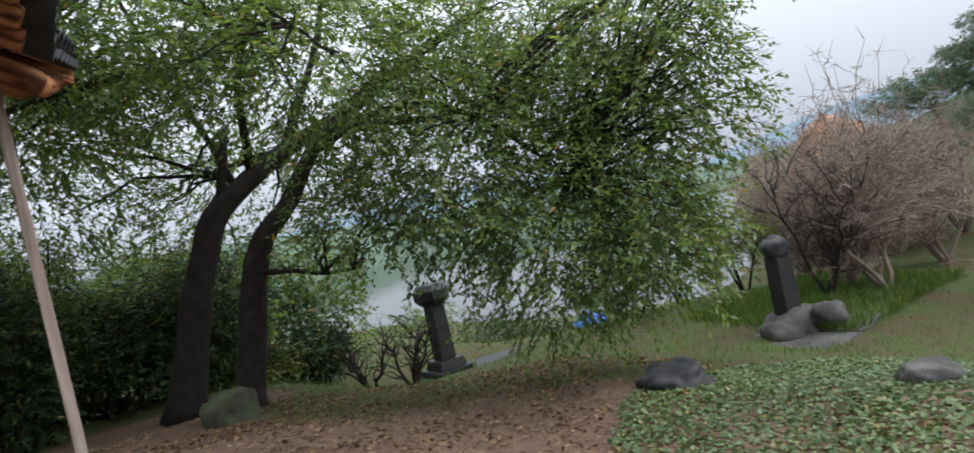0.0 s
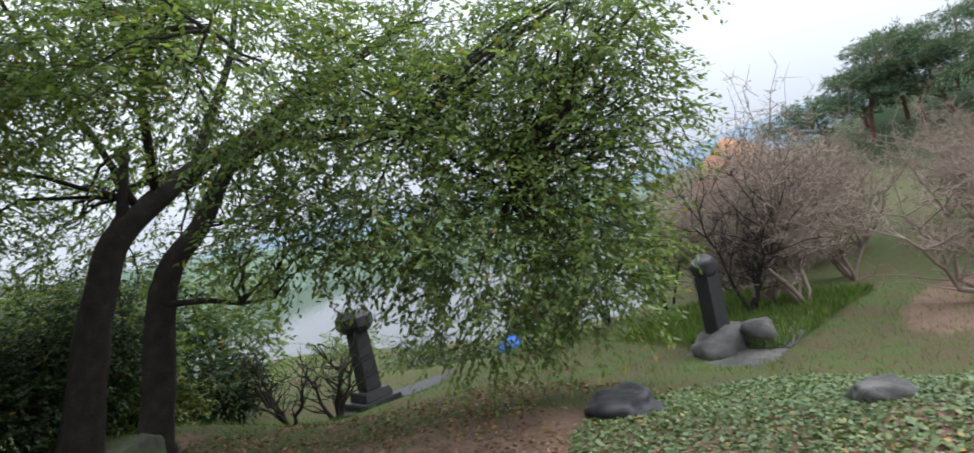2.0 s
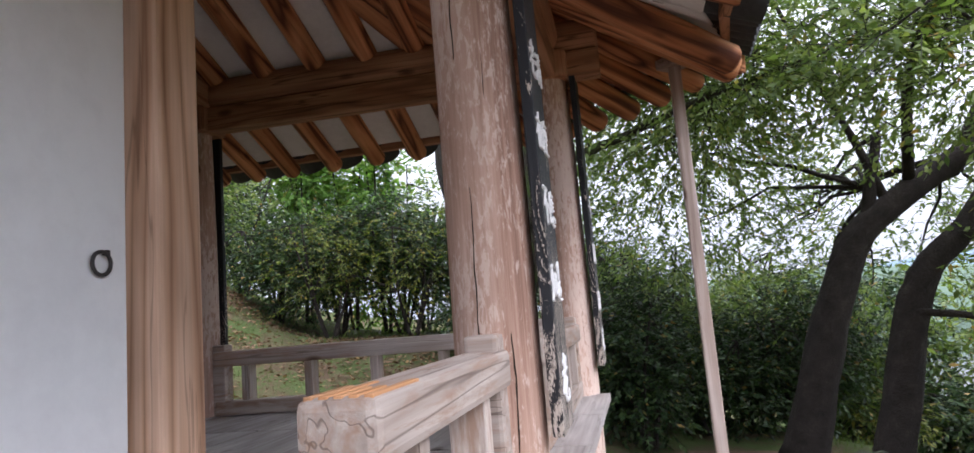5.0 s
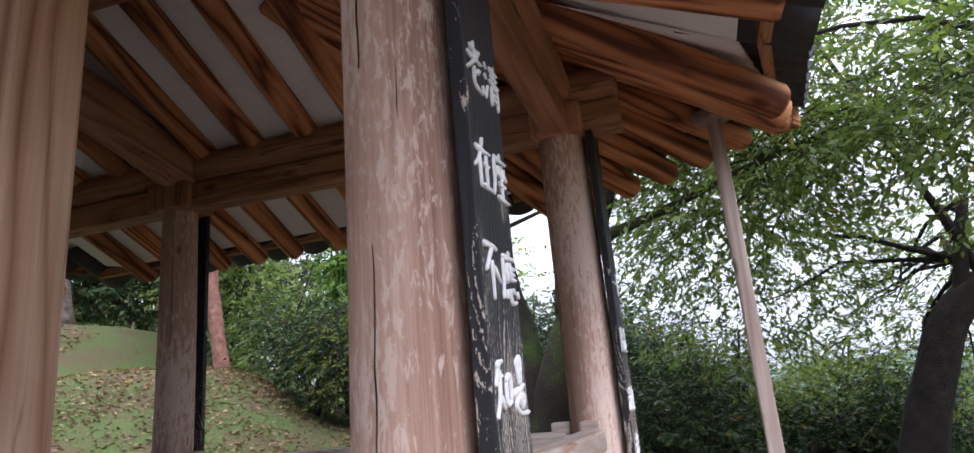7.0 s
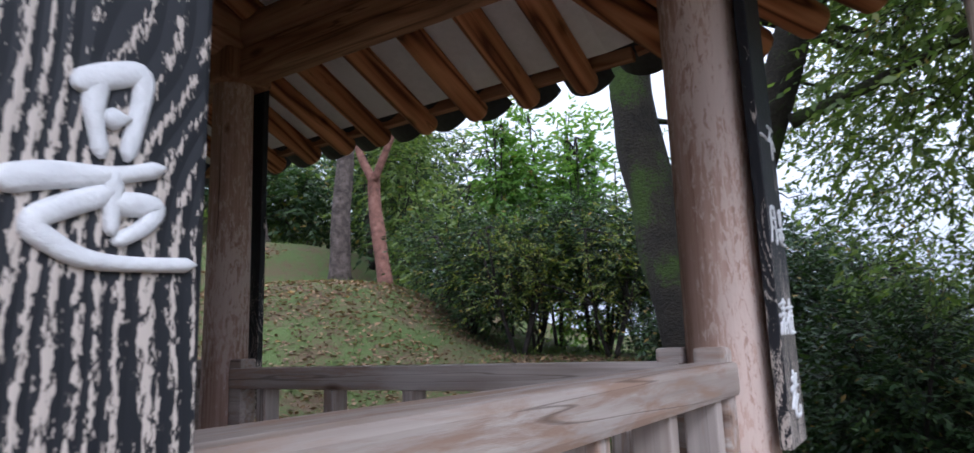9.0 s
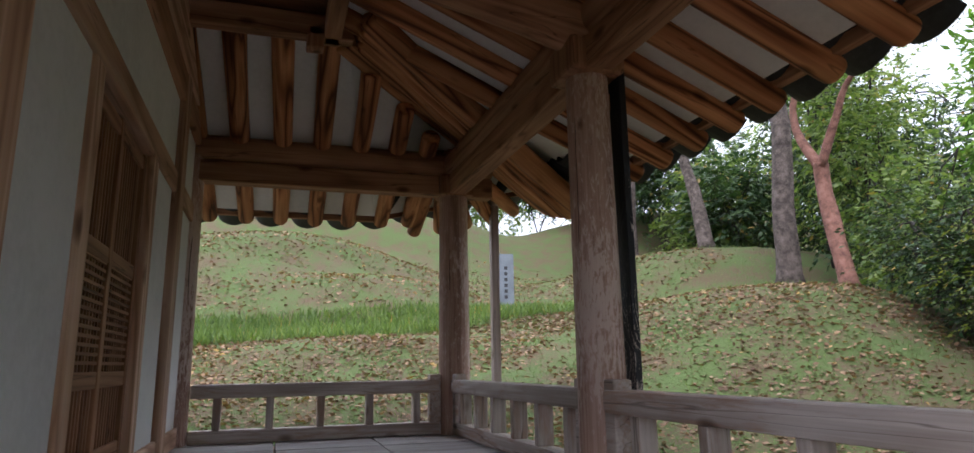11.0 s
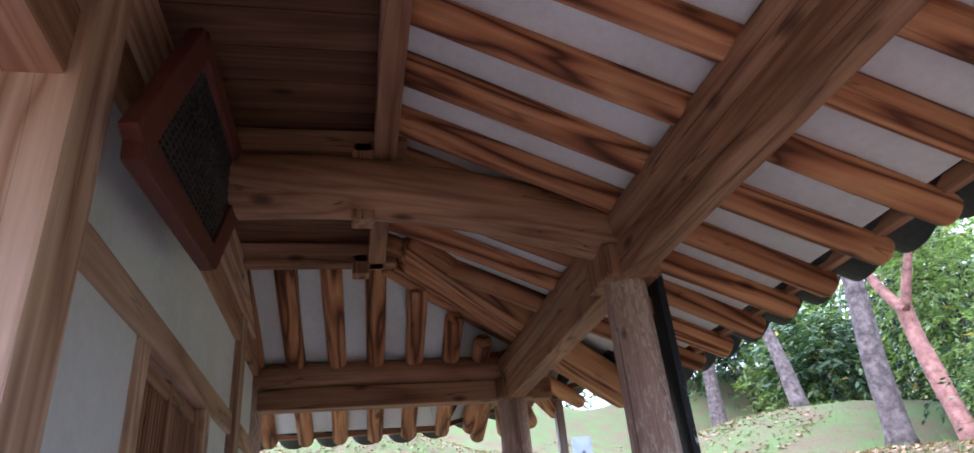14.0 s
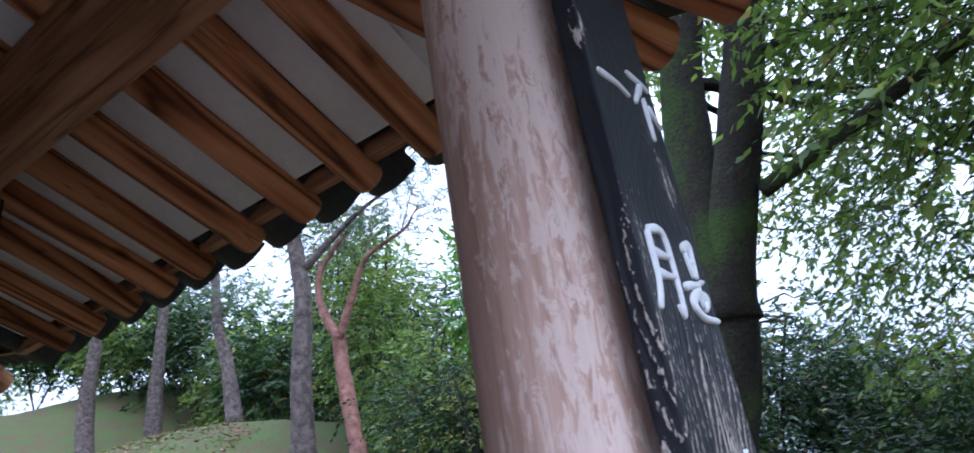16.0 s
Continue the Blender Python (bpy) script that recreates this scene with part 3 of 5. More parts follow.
GLYPHS = {
    "knot": [((-.3, .35), (.05, .45)), ((-.12, .45), (-.38, .05)), ((-.3, .18), (.0, .22)), ((-.15, .3), (-.2, -.1), (-.42, -.42)), ((-.15, -.08), (.0, -.3)), ((.15, .15), (.42, .2), (.38, -.2)), ((.17, .12), (.17, -.22), (.38, -.18))],
    "be": [((-.08, .48), (-.1, .28), (-.05, .05)), ((-.2, .36), (-.02, .46), (.12, .47), (.06, .06)), ((-.06, .24), (.06, .26)), ((-.47, -.13), (-.28, -.07), (.0, -.02), (.24, .06)), ((.0, .0), (.01, -.3)), ((.01, -.15), (.2, -.14), (.16, -.24), (.02, -.33)), ((.0, -.1), (-.3, -.26), (-.22, -.36), (-.02, -.42), (.42, -.4))],
    "not": [((-.4, .42), (.1, .46), (.3, .42)), ((.05, .42), (-.35, -.02)), ((.0, .2), (-.02, -.45)), ((.1, .12), (.4, -.12))],
    "answer": [((.0, .5), (.05, .42)), ((-.4, .35), (.4, .4)), ((-.35, .33), (-.38, -.1), (-.48, -.4)), ((-.1, .28), (-.22, .05)), ((-.15, .12), (-.16, -.1)), ((.05, .3), (.03, .0)), ((.05, .2), (.35, .22)), ((.03, .1), (.3, .11)), ((.02, .0), (.36, .02)), ((-.25, -.22), (-.3, -.38)), ((-.08, -.18), (.0, -.42), (.3, -.38)), ((.12, -.15), (.18, -.25)), ((.36, -.18), (.42, -.3))],
    "at": [((-.42, .22), (.42, .3)), ((.02, .5), (-.2, .1), (-.48, -.15)), ((-.18, .08), (-.2, -.45)), ((.0, .02), (.32, .05)), ((.16, .22), (.15, -.36)), ((-.08, -.38), (.42, -.36))],
    "seat": [((.0, .5), (.06, .42)), ((-.38, .34), (.42, .4)), ((-.34, .33), (-.36, -.1), (-.48, -.42)), ((-.1, .24), (-.2, .02)), ((-.12, .12), (.0, .02)), ((.24, .26), (.15, .03)), ((.24, .14), (.36, .04)), ((.06, .28), (.05, -.4)), ((-.15, -.12), (.28, -.1)), ((-.28, -.4), (.42, -.38))],
    "old": [((-.25, .32), (.2, .36)), ((-.02, .5), (-.04, .16)), ((-.42, .12), (.4, .2)), ((.3, .42), (-.1, .05), (-.45, -.22)), ((-.05, -.02), (-.08, -.35), (.35, -.38), (.38, -.2)), ((.25, .02), (-.02, -.16))],
    "clear": [((-.4, .35), (-.3, .25)), ((-.44, .1), (-.34, .02)), ((-.45, -.4), (-.28, -.08)), ((-.12, .36), (.4, .4)), ((-.08, .22), (.35, .26)), ((.14, .5), (.12, .1)), ((-.18, .08), (.45, .14)), ((-.05, .0), (-.08, -.42)), ((-.05, .0), (.3, .03), (.3, -.4)), ((-.05, -.14), (.28, -.12)), ((-.05, -.26), (.28, -.24))],
    "one": [((-.4, .0), (.1, .06), (.45, .02))],
    "moon": [((-.2, .42), (-.22, -.1), (-.38, -.45)), ((-.2, .42), (.28, .45), (.28, -.4), (.15, -.34)), ((-.2, .18), (.26, .2)), ((-.2, -.05), (.26, -.03))],
}


def glyph(board, base, key, along_x, across_y, size, rnd):
    """One brushed character: raised strokes with round ends that swell and taper."""
    char = None
    for order, stroke in enumerate(GLYPHS[key]):
        P = [Vector((px, py)) for px, py in stroke]
        fine = []
        for i in range(len(P) - 1):
            p, q, r, e = P[max(i - 1, 0)], P[i], P[i + 1], P[min(i + 2, len(P) - 1)]
            for k in range(7):
                f = k / 7
                fine.append(0.5 * ((2 * q) + (r - p) * f + (2 * p - 5 * q + 4 * r - e) * f * f + (3 * q - p - 3 * r + e) * f ** 3))
        fine.append(P[-1])
        run = [0.0]
        for p, q in zip(fine, fine[1:]):
            run.append(run[-1] + (q - p).length)
        w0 = 0.043 + 0.012 * rnd.random()
        bm = bmesh.new()
        rows = []
        for i, p in enumerate(fine):
            f = run[i] / run[-1]
            d = (fine[min(i + 1, len(fine) - 1)] - fine[max(i - 1, 0)]).normalized()
            nrm = Vector((-d.y, d.x))
            ends = min(1.0, math.sqrt(0.06 + run[i] / w0), math.sqrt(0.06 + (run[-1] - run[i]) / w0))
            w = w0 * (1.15 - 0.3 * f + 0.14 * math.sin(f * 6.3)) * ends
            row = []
            for side, lift in ((1.0, -0.001), (0.94, 0.0022), (0.45, 0.0042), (-0.45, 0.0042), (-0.94, 0.0022), (-1.0, -0.001)):
                q = (p + nrm * w * side) * size
                row.append(bm.verts.new((q.y + along_x, -q.x + across_y, lift + 0.00015 * order)))
            rows.append(row)
        for p, q in zip(rows, rows[1:]):
            for k in range(5):
                bm.faces.new((p[k], p[k + 1], q[k + 1], q[k]))
        bm.faces.new(rows[0])
        bm.faces.new(rows[-1][::-1])
        bmesh.ops.recalc_face_normals(bm, faces=bm.faces)
        if char is None:
            char = place("character", mesh_of(bm, "stroke", True), M_WHITE, board, base, "white brushed character")
        else:
            place("stroke", mesh_of(bm, "stroke", True), M_WHITE, char, base)


rnd_signs = random.Random(5)
for x, y, face, texts in (
    (-0.742, 3.055, 0, ["knot be", "not answer", "at seat", "old clear"]),
    (-0.745, 4.98, 0, ["clear at", "moon be", "one not"]),
    (-3.2, 5.03, 90, []),
):
    b, base, h = sign_board(x, y, face, 3)
    for i, pair in enumerate(texts):
        spot = (0.385 + 0.208 * i) if y < 4 else 0.34 + 0.26 * i
        for k, key in enumerate(pair.split()):
            glyph(b, base, key, spot + 0.004 * k, 0.052 - 0.11 * k, 0.112, rnd_signs)
    if texts:
        glyph(b, base, "old", 0.13, 0.0, 0.14, rnd_signs)

# ---- beams ----
frame_thing = thing("roof_frame", (-3.2, 4, 3.0), "brown squared timber beams and plates resting on the columns", "beam", "", "structure")
PLATE_Z = 2.94
for p0, p1 in (((-0.6, 4.93), (-3.17, 4.88)), ((-3.17, 4.88), (-5.75, 4.85)), ((-0.91, 5.2), (-0.91, 3.0)), ((-0.91, 3.0), (-0.91, -0.4)), ((-5.45, 5.15), (-5.45, 2.7))):
    beam("lower_plate", (*p0, PLATE_Z - 0.06), (*p1, PLATE_Z - 0.06), 0.13, 0.15, M_BEAM, frame_thing)
    place("purlin", log_mesh((Vector(p1) - Vector(p0)).length, 0.1, 0.1, 16, 5, 0.01, p0[0], 0, "purlin"), M_BEAM, frame_thing, along((*p0, PLATE_Z + 0.11), (*p1, PLATE_Z + 0.11)))
# the bowed cross beam from the side column to the wall, and the one at the front column
place("cross_beam", log_mesh(2.0, 0.135, 0.145, 18, 10, 0.02, 2.0, 0.12, "cross_beam"), M_BEAM, frame_thing, along((-3.15, 4.98, 3.0), (-3.15, 2.98, 3.27)))
beam("tie_beam", (-0.91, 3.0, 2.9), (-2.0, 2.98, 2.9), 0.13, 0.2, M_BEAM, frame_thing)
for key in "bcd":
    x, y = COLS[key]
    beam("bracket_block", (x, y, 2.8), (x, y, 2.96), 0.26, 0.26, M_BEAM, frame_thing, 0.02)

# inner frame under the ridge, closed by dark boards
RIDGE_Y, UP_Z = 3.82, 3.5
for p0, p1, w, h in (((-1.75, RIDGE_Y, UP_Z), (-4.42, RIDGE_Y, UP_Z), 0.1, 0.14), ((-4.35, 3.0, UP_Z), (-4.35, RIDGE_Y + 0.12, UP_Z), 0.1, 0.14),
                     ((-3.15, 3.0, UP_Z), (-3.15, RIDGE_Y + 0.1, UP_Z), 0.1, 0.12), ((-1.95, 3.0, UP_Z), (-1.95, RIDGE_Y + 0.1, UP_Z), 0.12, 0.16)):
    beam("upper_beam", p0, p1, w, h, M_BEAM, frame_thing)
for x in (-3.15, -4.35):
    beam("king_post", (x, RIDGE_Y - 0.1, 3.1 if x > -4 else 3.36), (x, RIDGE_Y - 0.1, UP_Z), 0.1, 0.1, M_BEAM, frame_thing)
me = box_mesh((0.86, 0.195, 0.02), 0.003, "ceiling_board")
for i in range(13):
    place("ceiling_board", me, M_DARKWOOD, frame_thing, pose(-1.9 - 0.2 * i, 3.4, UP_Z + 0.09, 0, 0, 90))

# ---- roof ----
roof = thing("roof", (-3, 4, 3.2), "hipped tiled roof with round timber rafters and white plaster between", "roof", "", "structure")


def eave_lift(d):
    """Eaves sweep up towards the corners."""
    return 0.34 * smoothstep(1.7, 0.0, d) ** 1.3


RAFTER = [log_mesh(2.25, 0.064, 0.07, 14, 6, 0.05, s, 0.0, "rafter") for s in (0.0, 1.3, 2.6)]
rn = random.Random(3)


def rafter(p0, p1, k, stout=1.0):
    """A rafter from its eave end p0 up to p1."""
    L = (Vector(p1) - Vector(p0)).length
    m = along(p0, p1, rn.uniform(0, 6.2)) @ Matrix.Diagonal((L / 2.25, stout, stout, 1))
    place("rafter", RAFTER[k % 3], M_RAFTER, roof, m)


# side eave (along x): straight rafters
k = 0
for x in (-1.66, -1.97, -2.30, -2.64, -2.98, -3.28, -3.58, -3.92, -4.25):
    lift = eave_lift(min(abs(x - 0.0), abs(x + 6.35)))
    rafter((x, EAVE_Y, EAVE_Z + lift * 0.4), (x, RIDGE_Y + 0.02, UP_Z + 0.06), k)
    k += 1
# back eave (along y)
for y, x1 in ((3.02, -4.38), (3.3, -4.38), (3.58, -4.38), (3.86, -4.4), (4.14, -4.66), (4.42, -4.95), (4.66, -5.2)):
    rafter((-6.34, y, EAVE_Z + 0.03 + 0.05 * max(0, y - 4)), (x1, y - 0.04, UP_Z + 0.04 - 0.41 * (-4.38 - x1)), k)
    k += 1
# front eave (along y)
y = -0.2
while y < 4.2:
    rafter((EAVE_X, y, EAVE_Z), (-1.9, y, UP_Z + 0.08), k)
    k, y = k + 1, y + 0.32


def corner(cx, cy, ex, ey, hub, tips_x, tips_y):
    """Fan of rafters and the hip rafter at a roof corner; ex, ey is the corner of the eaves."""
    tip = Vector((ex, ey, EAVE_Z + 0.46))
    beam("hip_rafter", tip, hub, 0.13, 0.2, M_RAFTER, roof, 0.015)
    sx, sy = (1 if ex > cx else -1), 1
    for i in range(tips_x):
        f = (i + 0.6) / (tips_x + 0.6)
        d = (1 - f) * 1.62 + 0.0
        end = Vector((ex - sx * (0.08 + 1.55 * (1 - f)), ey - 0.03 - 0.26 * (1 - f) ** 0.7, EAVE_Z + 0.42 * f ** 1.6))
        rafter(end, Vector(hub) + Vector((sx * 0.12 * f - sx * 0.35 * (1 - f), 0.1, -0.02)), i, 1.25)
    for i in range(tips_y):
        f = (i + 0.6) / (tips_y + 0.6)
        end = Vector((ex - sx * (0.03 + 0.26 * (1 - f) ** 0.7), ey - (0.08 + 1.45 * (1 - f)), EAVE_Z + 0.42 * f ** 1.6))
        inner = Vector(hub) + Vector((sx * 0.1, 0.12 * f - 0.35 * (1 - f), -0.02)) if sx > 0 else Vector((cx - 0.02, cy - 0.12 + 0.14 * f, 3.14))
        rafter(end, inner, i, 1.25 if sx > 0 else 1.0)


HUB_B = (-1.75, 4.05, UP_Z + 0.0)
HUB_D = (-4.42, 3.9, UP_Z + 0.02)
corner(-0.91, 4.95, 0.36, 6.2, HUB_B, 6, 5)
corner(-5.45, 4.85, -6.75, 6.12, HUB_D, 6, 5)


def slab(name, quad, mat, parent, up=0.03, label=""):
    """A thin plaster or tile sheet from four corners, subdivided, offset upward."""
    bm = bmesh.new()
    n = 8
    grid = []
    for i in range(n + 1):
        row = []
        for j in range(n + 1):
            a = Vector(quad[0]).lerp(Vector(quad[1]), i / n)
            b = Vector(quad[3]).lerp(Vector(quad[2]), i / n)
            row.append(a.lerp(b, j / n))
        grid.append(row)
    for off in (0.0, up):
        vs = [[bm.verts.new(p + Vector((0, 0, off))) for p in row] for row in grid]
        for i in range(n):
            for j in range(n):
                bm.faces.new((vs[i][j], vs[i + 1][j], vs[i + 1][j + 1], vs[i][j + 1]))
    bmesh.ops.recalc_face_normals(bm, faces=bm.faces)
    return part(name, bm, mat, parent, label, True)


# white plaster between and above the rafters
T = 0.03
pl = lambda x, y, z: (x, y, z + T)
eave_in = 0.12
side_lo, front_lo = EAVE_Y - eave_in, EAVE_X - eave_in
zs = EAVE_Z + SLOPE * eave_in
slab("plaster_soffit", [pl(-1.5, side_lo, zs), pl(-4.4, side_lo, zs), pl(-4.4, RIDGE_Y, UP_Z + 0.08), pl(-1.5, RIDGE_Y, UP_Z + 0.08)], M_PLASTER, roof, 0.02, "white lime plaster between the rafters")
slab("plaster_soffit", [pl(-6.24, 2.6, zs), pl(-6.24, 4.35, zs), pl(-4.38, 4.35, UP_Z + 0.08), pl(-4.38, 2.6, UP_Z + 0.08)], M_PLASTER, roof, 0.02)
slab("plaster_soffit", [pl(front_lo, -0.4, zs), pl(front_lo, 4.3, zs), pl(-1.75, 4.3, UP_Z + 0.09), pl(-1.75, -0.4, UP_Z + 0.09)], M_PLASTER, roof, 0.02)
for ex, ey, hub, xin, yin in ((0.3, 6.12, HUB_B, (-1.5, side_lo, zs), (front_lo, 4.3, zs)), (-6.68, 6.05, HUB_D, (-4.4, side_lo, zs), (-6.24, 4.35, zs))):
    tipz = EAVE_Z + 0.5
    for q in (xin, yin):
        slab("plaster_soffit", [pl(*q), pl(ex, ey, tipz), pl(*hub), pl(*hub)], M_PLASTER, roof, 0.02)


def eave_edge(p0, p1, n):
    """Eave board and a row of dark tiles: trough tiles and round cover tiles along the edge."""
    p0, p1 = Vector(p0), Vector(p1)
    d = (p1 - p0).normalized()
    out = Vector((d.y, -d.x, 0))
    if out.dot(Vector((0.5 * (p0.x + p1.x) + 3.1, 0.5 * (p0.y + p1.y) - 3.2, 0))) < 0:
        out = -out
    beam("eave_board", p0 + Vector((0, 0, 0.075)) - out * 0.05, p1 + Vector((0, 0, 0.075)) - out * 0.05, 0.05, 0.06, M_BEAM, roof, 0.004)
    L = (p1 - p0).length
    pitch = 0.3
    count = int(L / pitch)
    for i in range(count + 1):
        c = p0 + d * (pitch * (i + 0.5))
        if (c - p0).length > L:
            continue
        inner = c - out * 2.4 + Vector((0, 0, SLOPE * 2.4))
        place("cover_tile", TILE_COVER, M_TILE, roof, along(c + out * 0.12 + Vector((0, 0, 0.13)), inner + Vector((0, 0, 0.16))))
        place("trough_tile", TILE_TROUGH, M_TILE, roof, along(c + d * (pitch / 2) + out * 0.13 + Vector((0, 0, 0.05)), inner + d * (pitch / 2) + Vector((0, 0, 0.1))))


def tile_mesh(cover):
    bm = bmesh.new()
    n, L, r = 8, 0.5, 0.075 if cover else 0.14
    for q in range(1):
        rings = []
        for x in (0.0, L):
            ring = []
            for off in (0.0, 0.02):
                for i in range(n + 1):
                    a = math.pi * i / n if cover else math.pi * (1.12 + 0.76 * i / n)
                    z = (r - off) * math.sin(a) if cover else (r - off) * math.sin(a) + r * 0.55
                    ring.append(bm.verts.new((x, (r - off) * math.cos(a), z)))
            rings.append(ring)
        a, b = rings
        m = n + 1
        for s in (0, m):
            for i in range(n):
                bm.faces.new((a[s + i], a[s + i + 1], b[s + i + 1], b[s + i]))
        for ring in rings:
            for i in range(n):
                bm.faces.new((ring[i], ring[i + 1], ring[m + i + 1], ring[m + i]))
    bmesh.ops.recalc_face_normals(bm, faces=bm.faces)
    return mesh_of(bm, "tile", True)


TILE_COVER, TILE_TROUGH = tile_mesh(True), tile_mesh(False)
eave_edge((-1.4, EAVE_Y, EAVE_Z), (-4.7, EAVE_Y, EAVE_Z), 10)
eave_edge((0.33, 6.17, EAVE_Z + 0.48), (-1.4, EAVE_Y, EAVE_Z + 0.02), 4)
eave_edge((-4.7, EAVE_Y, EAVE_Z + 0.02), (-6.7, 6.1, EAVE_Z + 0.48), 5)
eave_edge((-6.36, 4.4, EAVE_Z), (-6.36, 2.2, EAVE_Z), 6)
eave_edge((-6.7, 6.1, EAVE_Z + 0.48), (-6.36, 4.4, EAVE_Z + 0.02), 5)
eave_edge((EAVE_X + 0.02, -0.5, EAVE_Z), (EAVE_X + 0.02, 4.3, EAVE_Z), 10)
eave_edge((EAVE_X + 0.02, 4.3, EAVE_Z + 0.02), (0.33, 6.17, EAVE_Z + 0.48), 5)
# tile bed over the whole roof and the ridge
bed = bmesh.new()
RX0, RX1, RY = -2.0, -4.4, 3.0
RZ = 4.25
outer = [(0.3, 6.12, 3.24), (-6.66, 6.06, 3.24), (-6.3, 2.9, 2.92), (-6.3, -0.5, 2.92), (0.0, -0.5, 2.92), (0.0, 4.2, 2.92)]
ov = [bed.verts.new(p) for p in outer]
r0, r1, r2, r3 = [bed.verts.new(p) for p in ((RX0, 3.0, RZ), (RX1, 3.0, RZ), (-4.4, -0.5, RZ), (-2.0, -0.5, RZ))]
bed.faces.new((ov[0], ov[1], r1, r0))
bed.faces.new((ov[1], ov[2], r1))
bed.faces.new((ov[2], ov[3], r2, r1))
bed.faces.new((ov[5], ov[0], r0))
bed.faces.new((ov[4], ov[5], r0, r3))
bed.faces.new((r0, r1, r2, r3))
bmesh.ops.recalc_face_normals(bed, faces=bed.faces)
part("tile_bed", bed, M_TILE, roof)
beam("ridge", (-3.2, 3.05, 4.3), (-3.2, -0.6, 4.3), 2.2, 0.14, M_TILE, roof, 0.03)

# ---- struts under the hips ----
for x, y, top in ((-0.14, 5.62, 3.02), (-6.42, 5.5, 3.0)):
    foot = height(x, y) + 0.02
    st = thing("corner_strut", (x, y, foot), "slender grey squared post propping the roof corner", "post", "corner struts", "structure")
    beam("shaft", (x, y, foot), (x, y, top), 0.075, 0.075, M_STRUT, st, 0.008)
    bm = bmesh.new()
    add_box(bm, (x, y, top + 0.03), (0.17, 0.17, 0.07), Matrix.Rotation(radians(45), 4, "Z"), 0.015)
    part("cap", bm, M_STRUT, st)
    bm = bmesh.new()
    add_box(bm, (x, y, foot - 0.02), (0.3, 0.28, 0.12), None, 0.04)
    part("stone_base", bm, M_STONE, st)

# ---- room beside the floor: wall along y = 2.95 and front wall at x = -1.95 ----
WX, WY = -1.95, 2.95
wall = thing("wall_room", (-3.7, WY, FLOOR), "white plaster wall with brown timber framing beside the floor", "wall", "", "structure")


def panel(x0, x1, z0, z1, name="plaster_panel", thick=0.09, mat=None):
    bm = bmesh.new()
    add_box(bm, ((x0 + x1) / 2, WY, (z0 + z1) / 2), (abs(x1 - x0), thick, z1 - z0), None, 0.003)
    part(name, bm, mat or M_PLASTER, wall)


beam("corner_post", (WX, WY + 0.035, 0.1), (WX, WY + 0.035, 3.3), 0.2, 0.19, M_POST, wall, 0.014)
place("mid_post", box_mesh((3.1, 0.17, 0.17), 0.012, "mid_post"), M_POST, wall, along((-4.62, WY, FLOOR), (-4.62, WY, 3.0)) @ Matrix.Translation((1.0, 0, 0)))
panel(-2.06, -2.78, FLOOR, 2.5)
panel(-4.0, -4.5, FLOOR, 2.5)
panel(-4.72, -5.35, FLOOR, 2.5)
panel(-2.06, -5.35, 2.62, 3.05)
beam("lintel", (-2.07, WY, 2.56), (-5.36, WY, 2.56), 0.13, 0.12, M_POST, wall)
beam("top_plate", (-2.07, WY, 3.12), (-5.36, WY, 3.12), 0.16, 0.16, M_BEAM, wall)
beam("top_plate", (-2.07, WY + 0.02, 3.36), (-5.36, WY + 0.02, 3.36), 0.14, 0.3, M_POST, wall)
beam("sill", (-2.07, WY, FLOOR + 0.06), (-5.36, WY, FLOOR + 0.06), 0.13, 0.12, M_POST, wall)
for x in (-2.84, -3.92):
    beam("door_jamb", (x, WY, FLOOR + 0.12), (x, WY, 2.5), 0.12, 0.12, M_POST, wall)
door = thing("door_1", (-3.38, WY, FLOOR + 0.12), "closed brown timber lattice door in the plaster wall", "door", "", "structure")
for x in (-2.92, -3.37, -3.84):
    beam("stile", (x, WY, FLOOR + 0.13), (x, WY, 2.49), 0.05, 0.05, M_BEAM, door, 0.005)
for z in (FLOOR + 0.17, 1.5, 1.95, 2.45):
    beam("door_rail", (-2.9, WY - 0.003, z), (-3.86, WY - 0.003, z), 0.05, 0.06, M_BEAM, door, 0.005)
for i in range(21):
    x = -2.96 - i * 0.041
    beam("lattice_bar", (x, WY + 0.004, FLOOR + 0.2), (x, WY + 0.004, 2.42), 0.014, 0.016, M_BEAM, door, 0.0)
for i in range(14):
    z = 1.56 + i * 0.03
    beam("lattice_bar", (-2.93, WY + 0.012, z), (-3.83, WY + 0.012, z), 0.014, 0.012, M_BEAM, door, 0.0)
bm = bmesh.new()
add_box(bm, (-3.38, WY - 0.03, 1.8), (0.94, 0.006, 1.26))
part("paper", bm, M_PAPER, door)

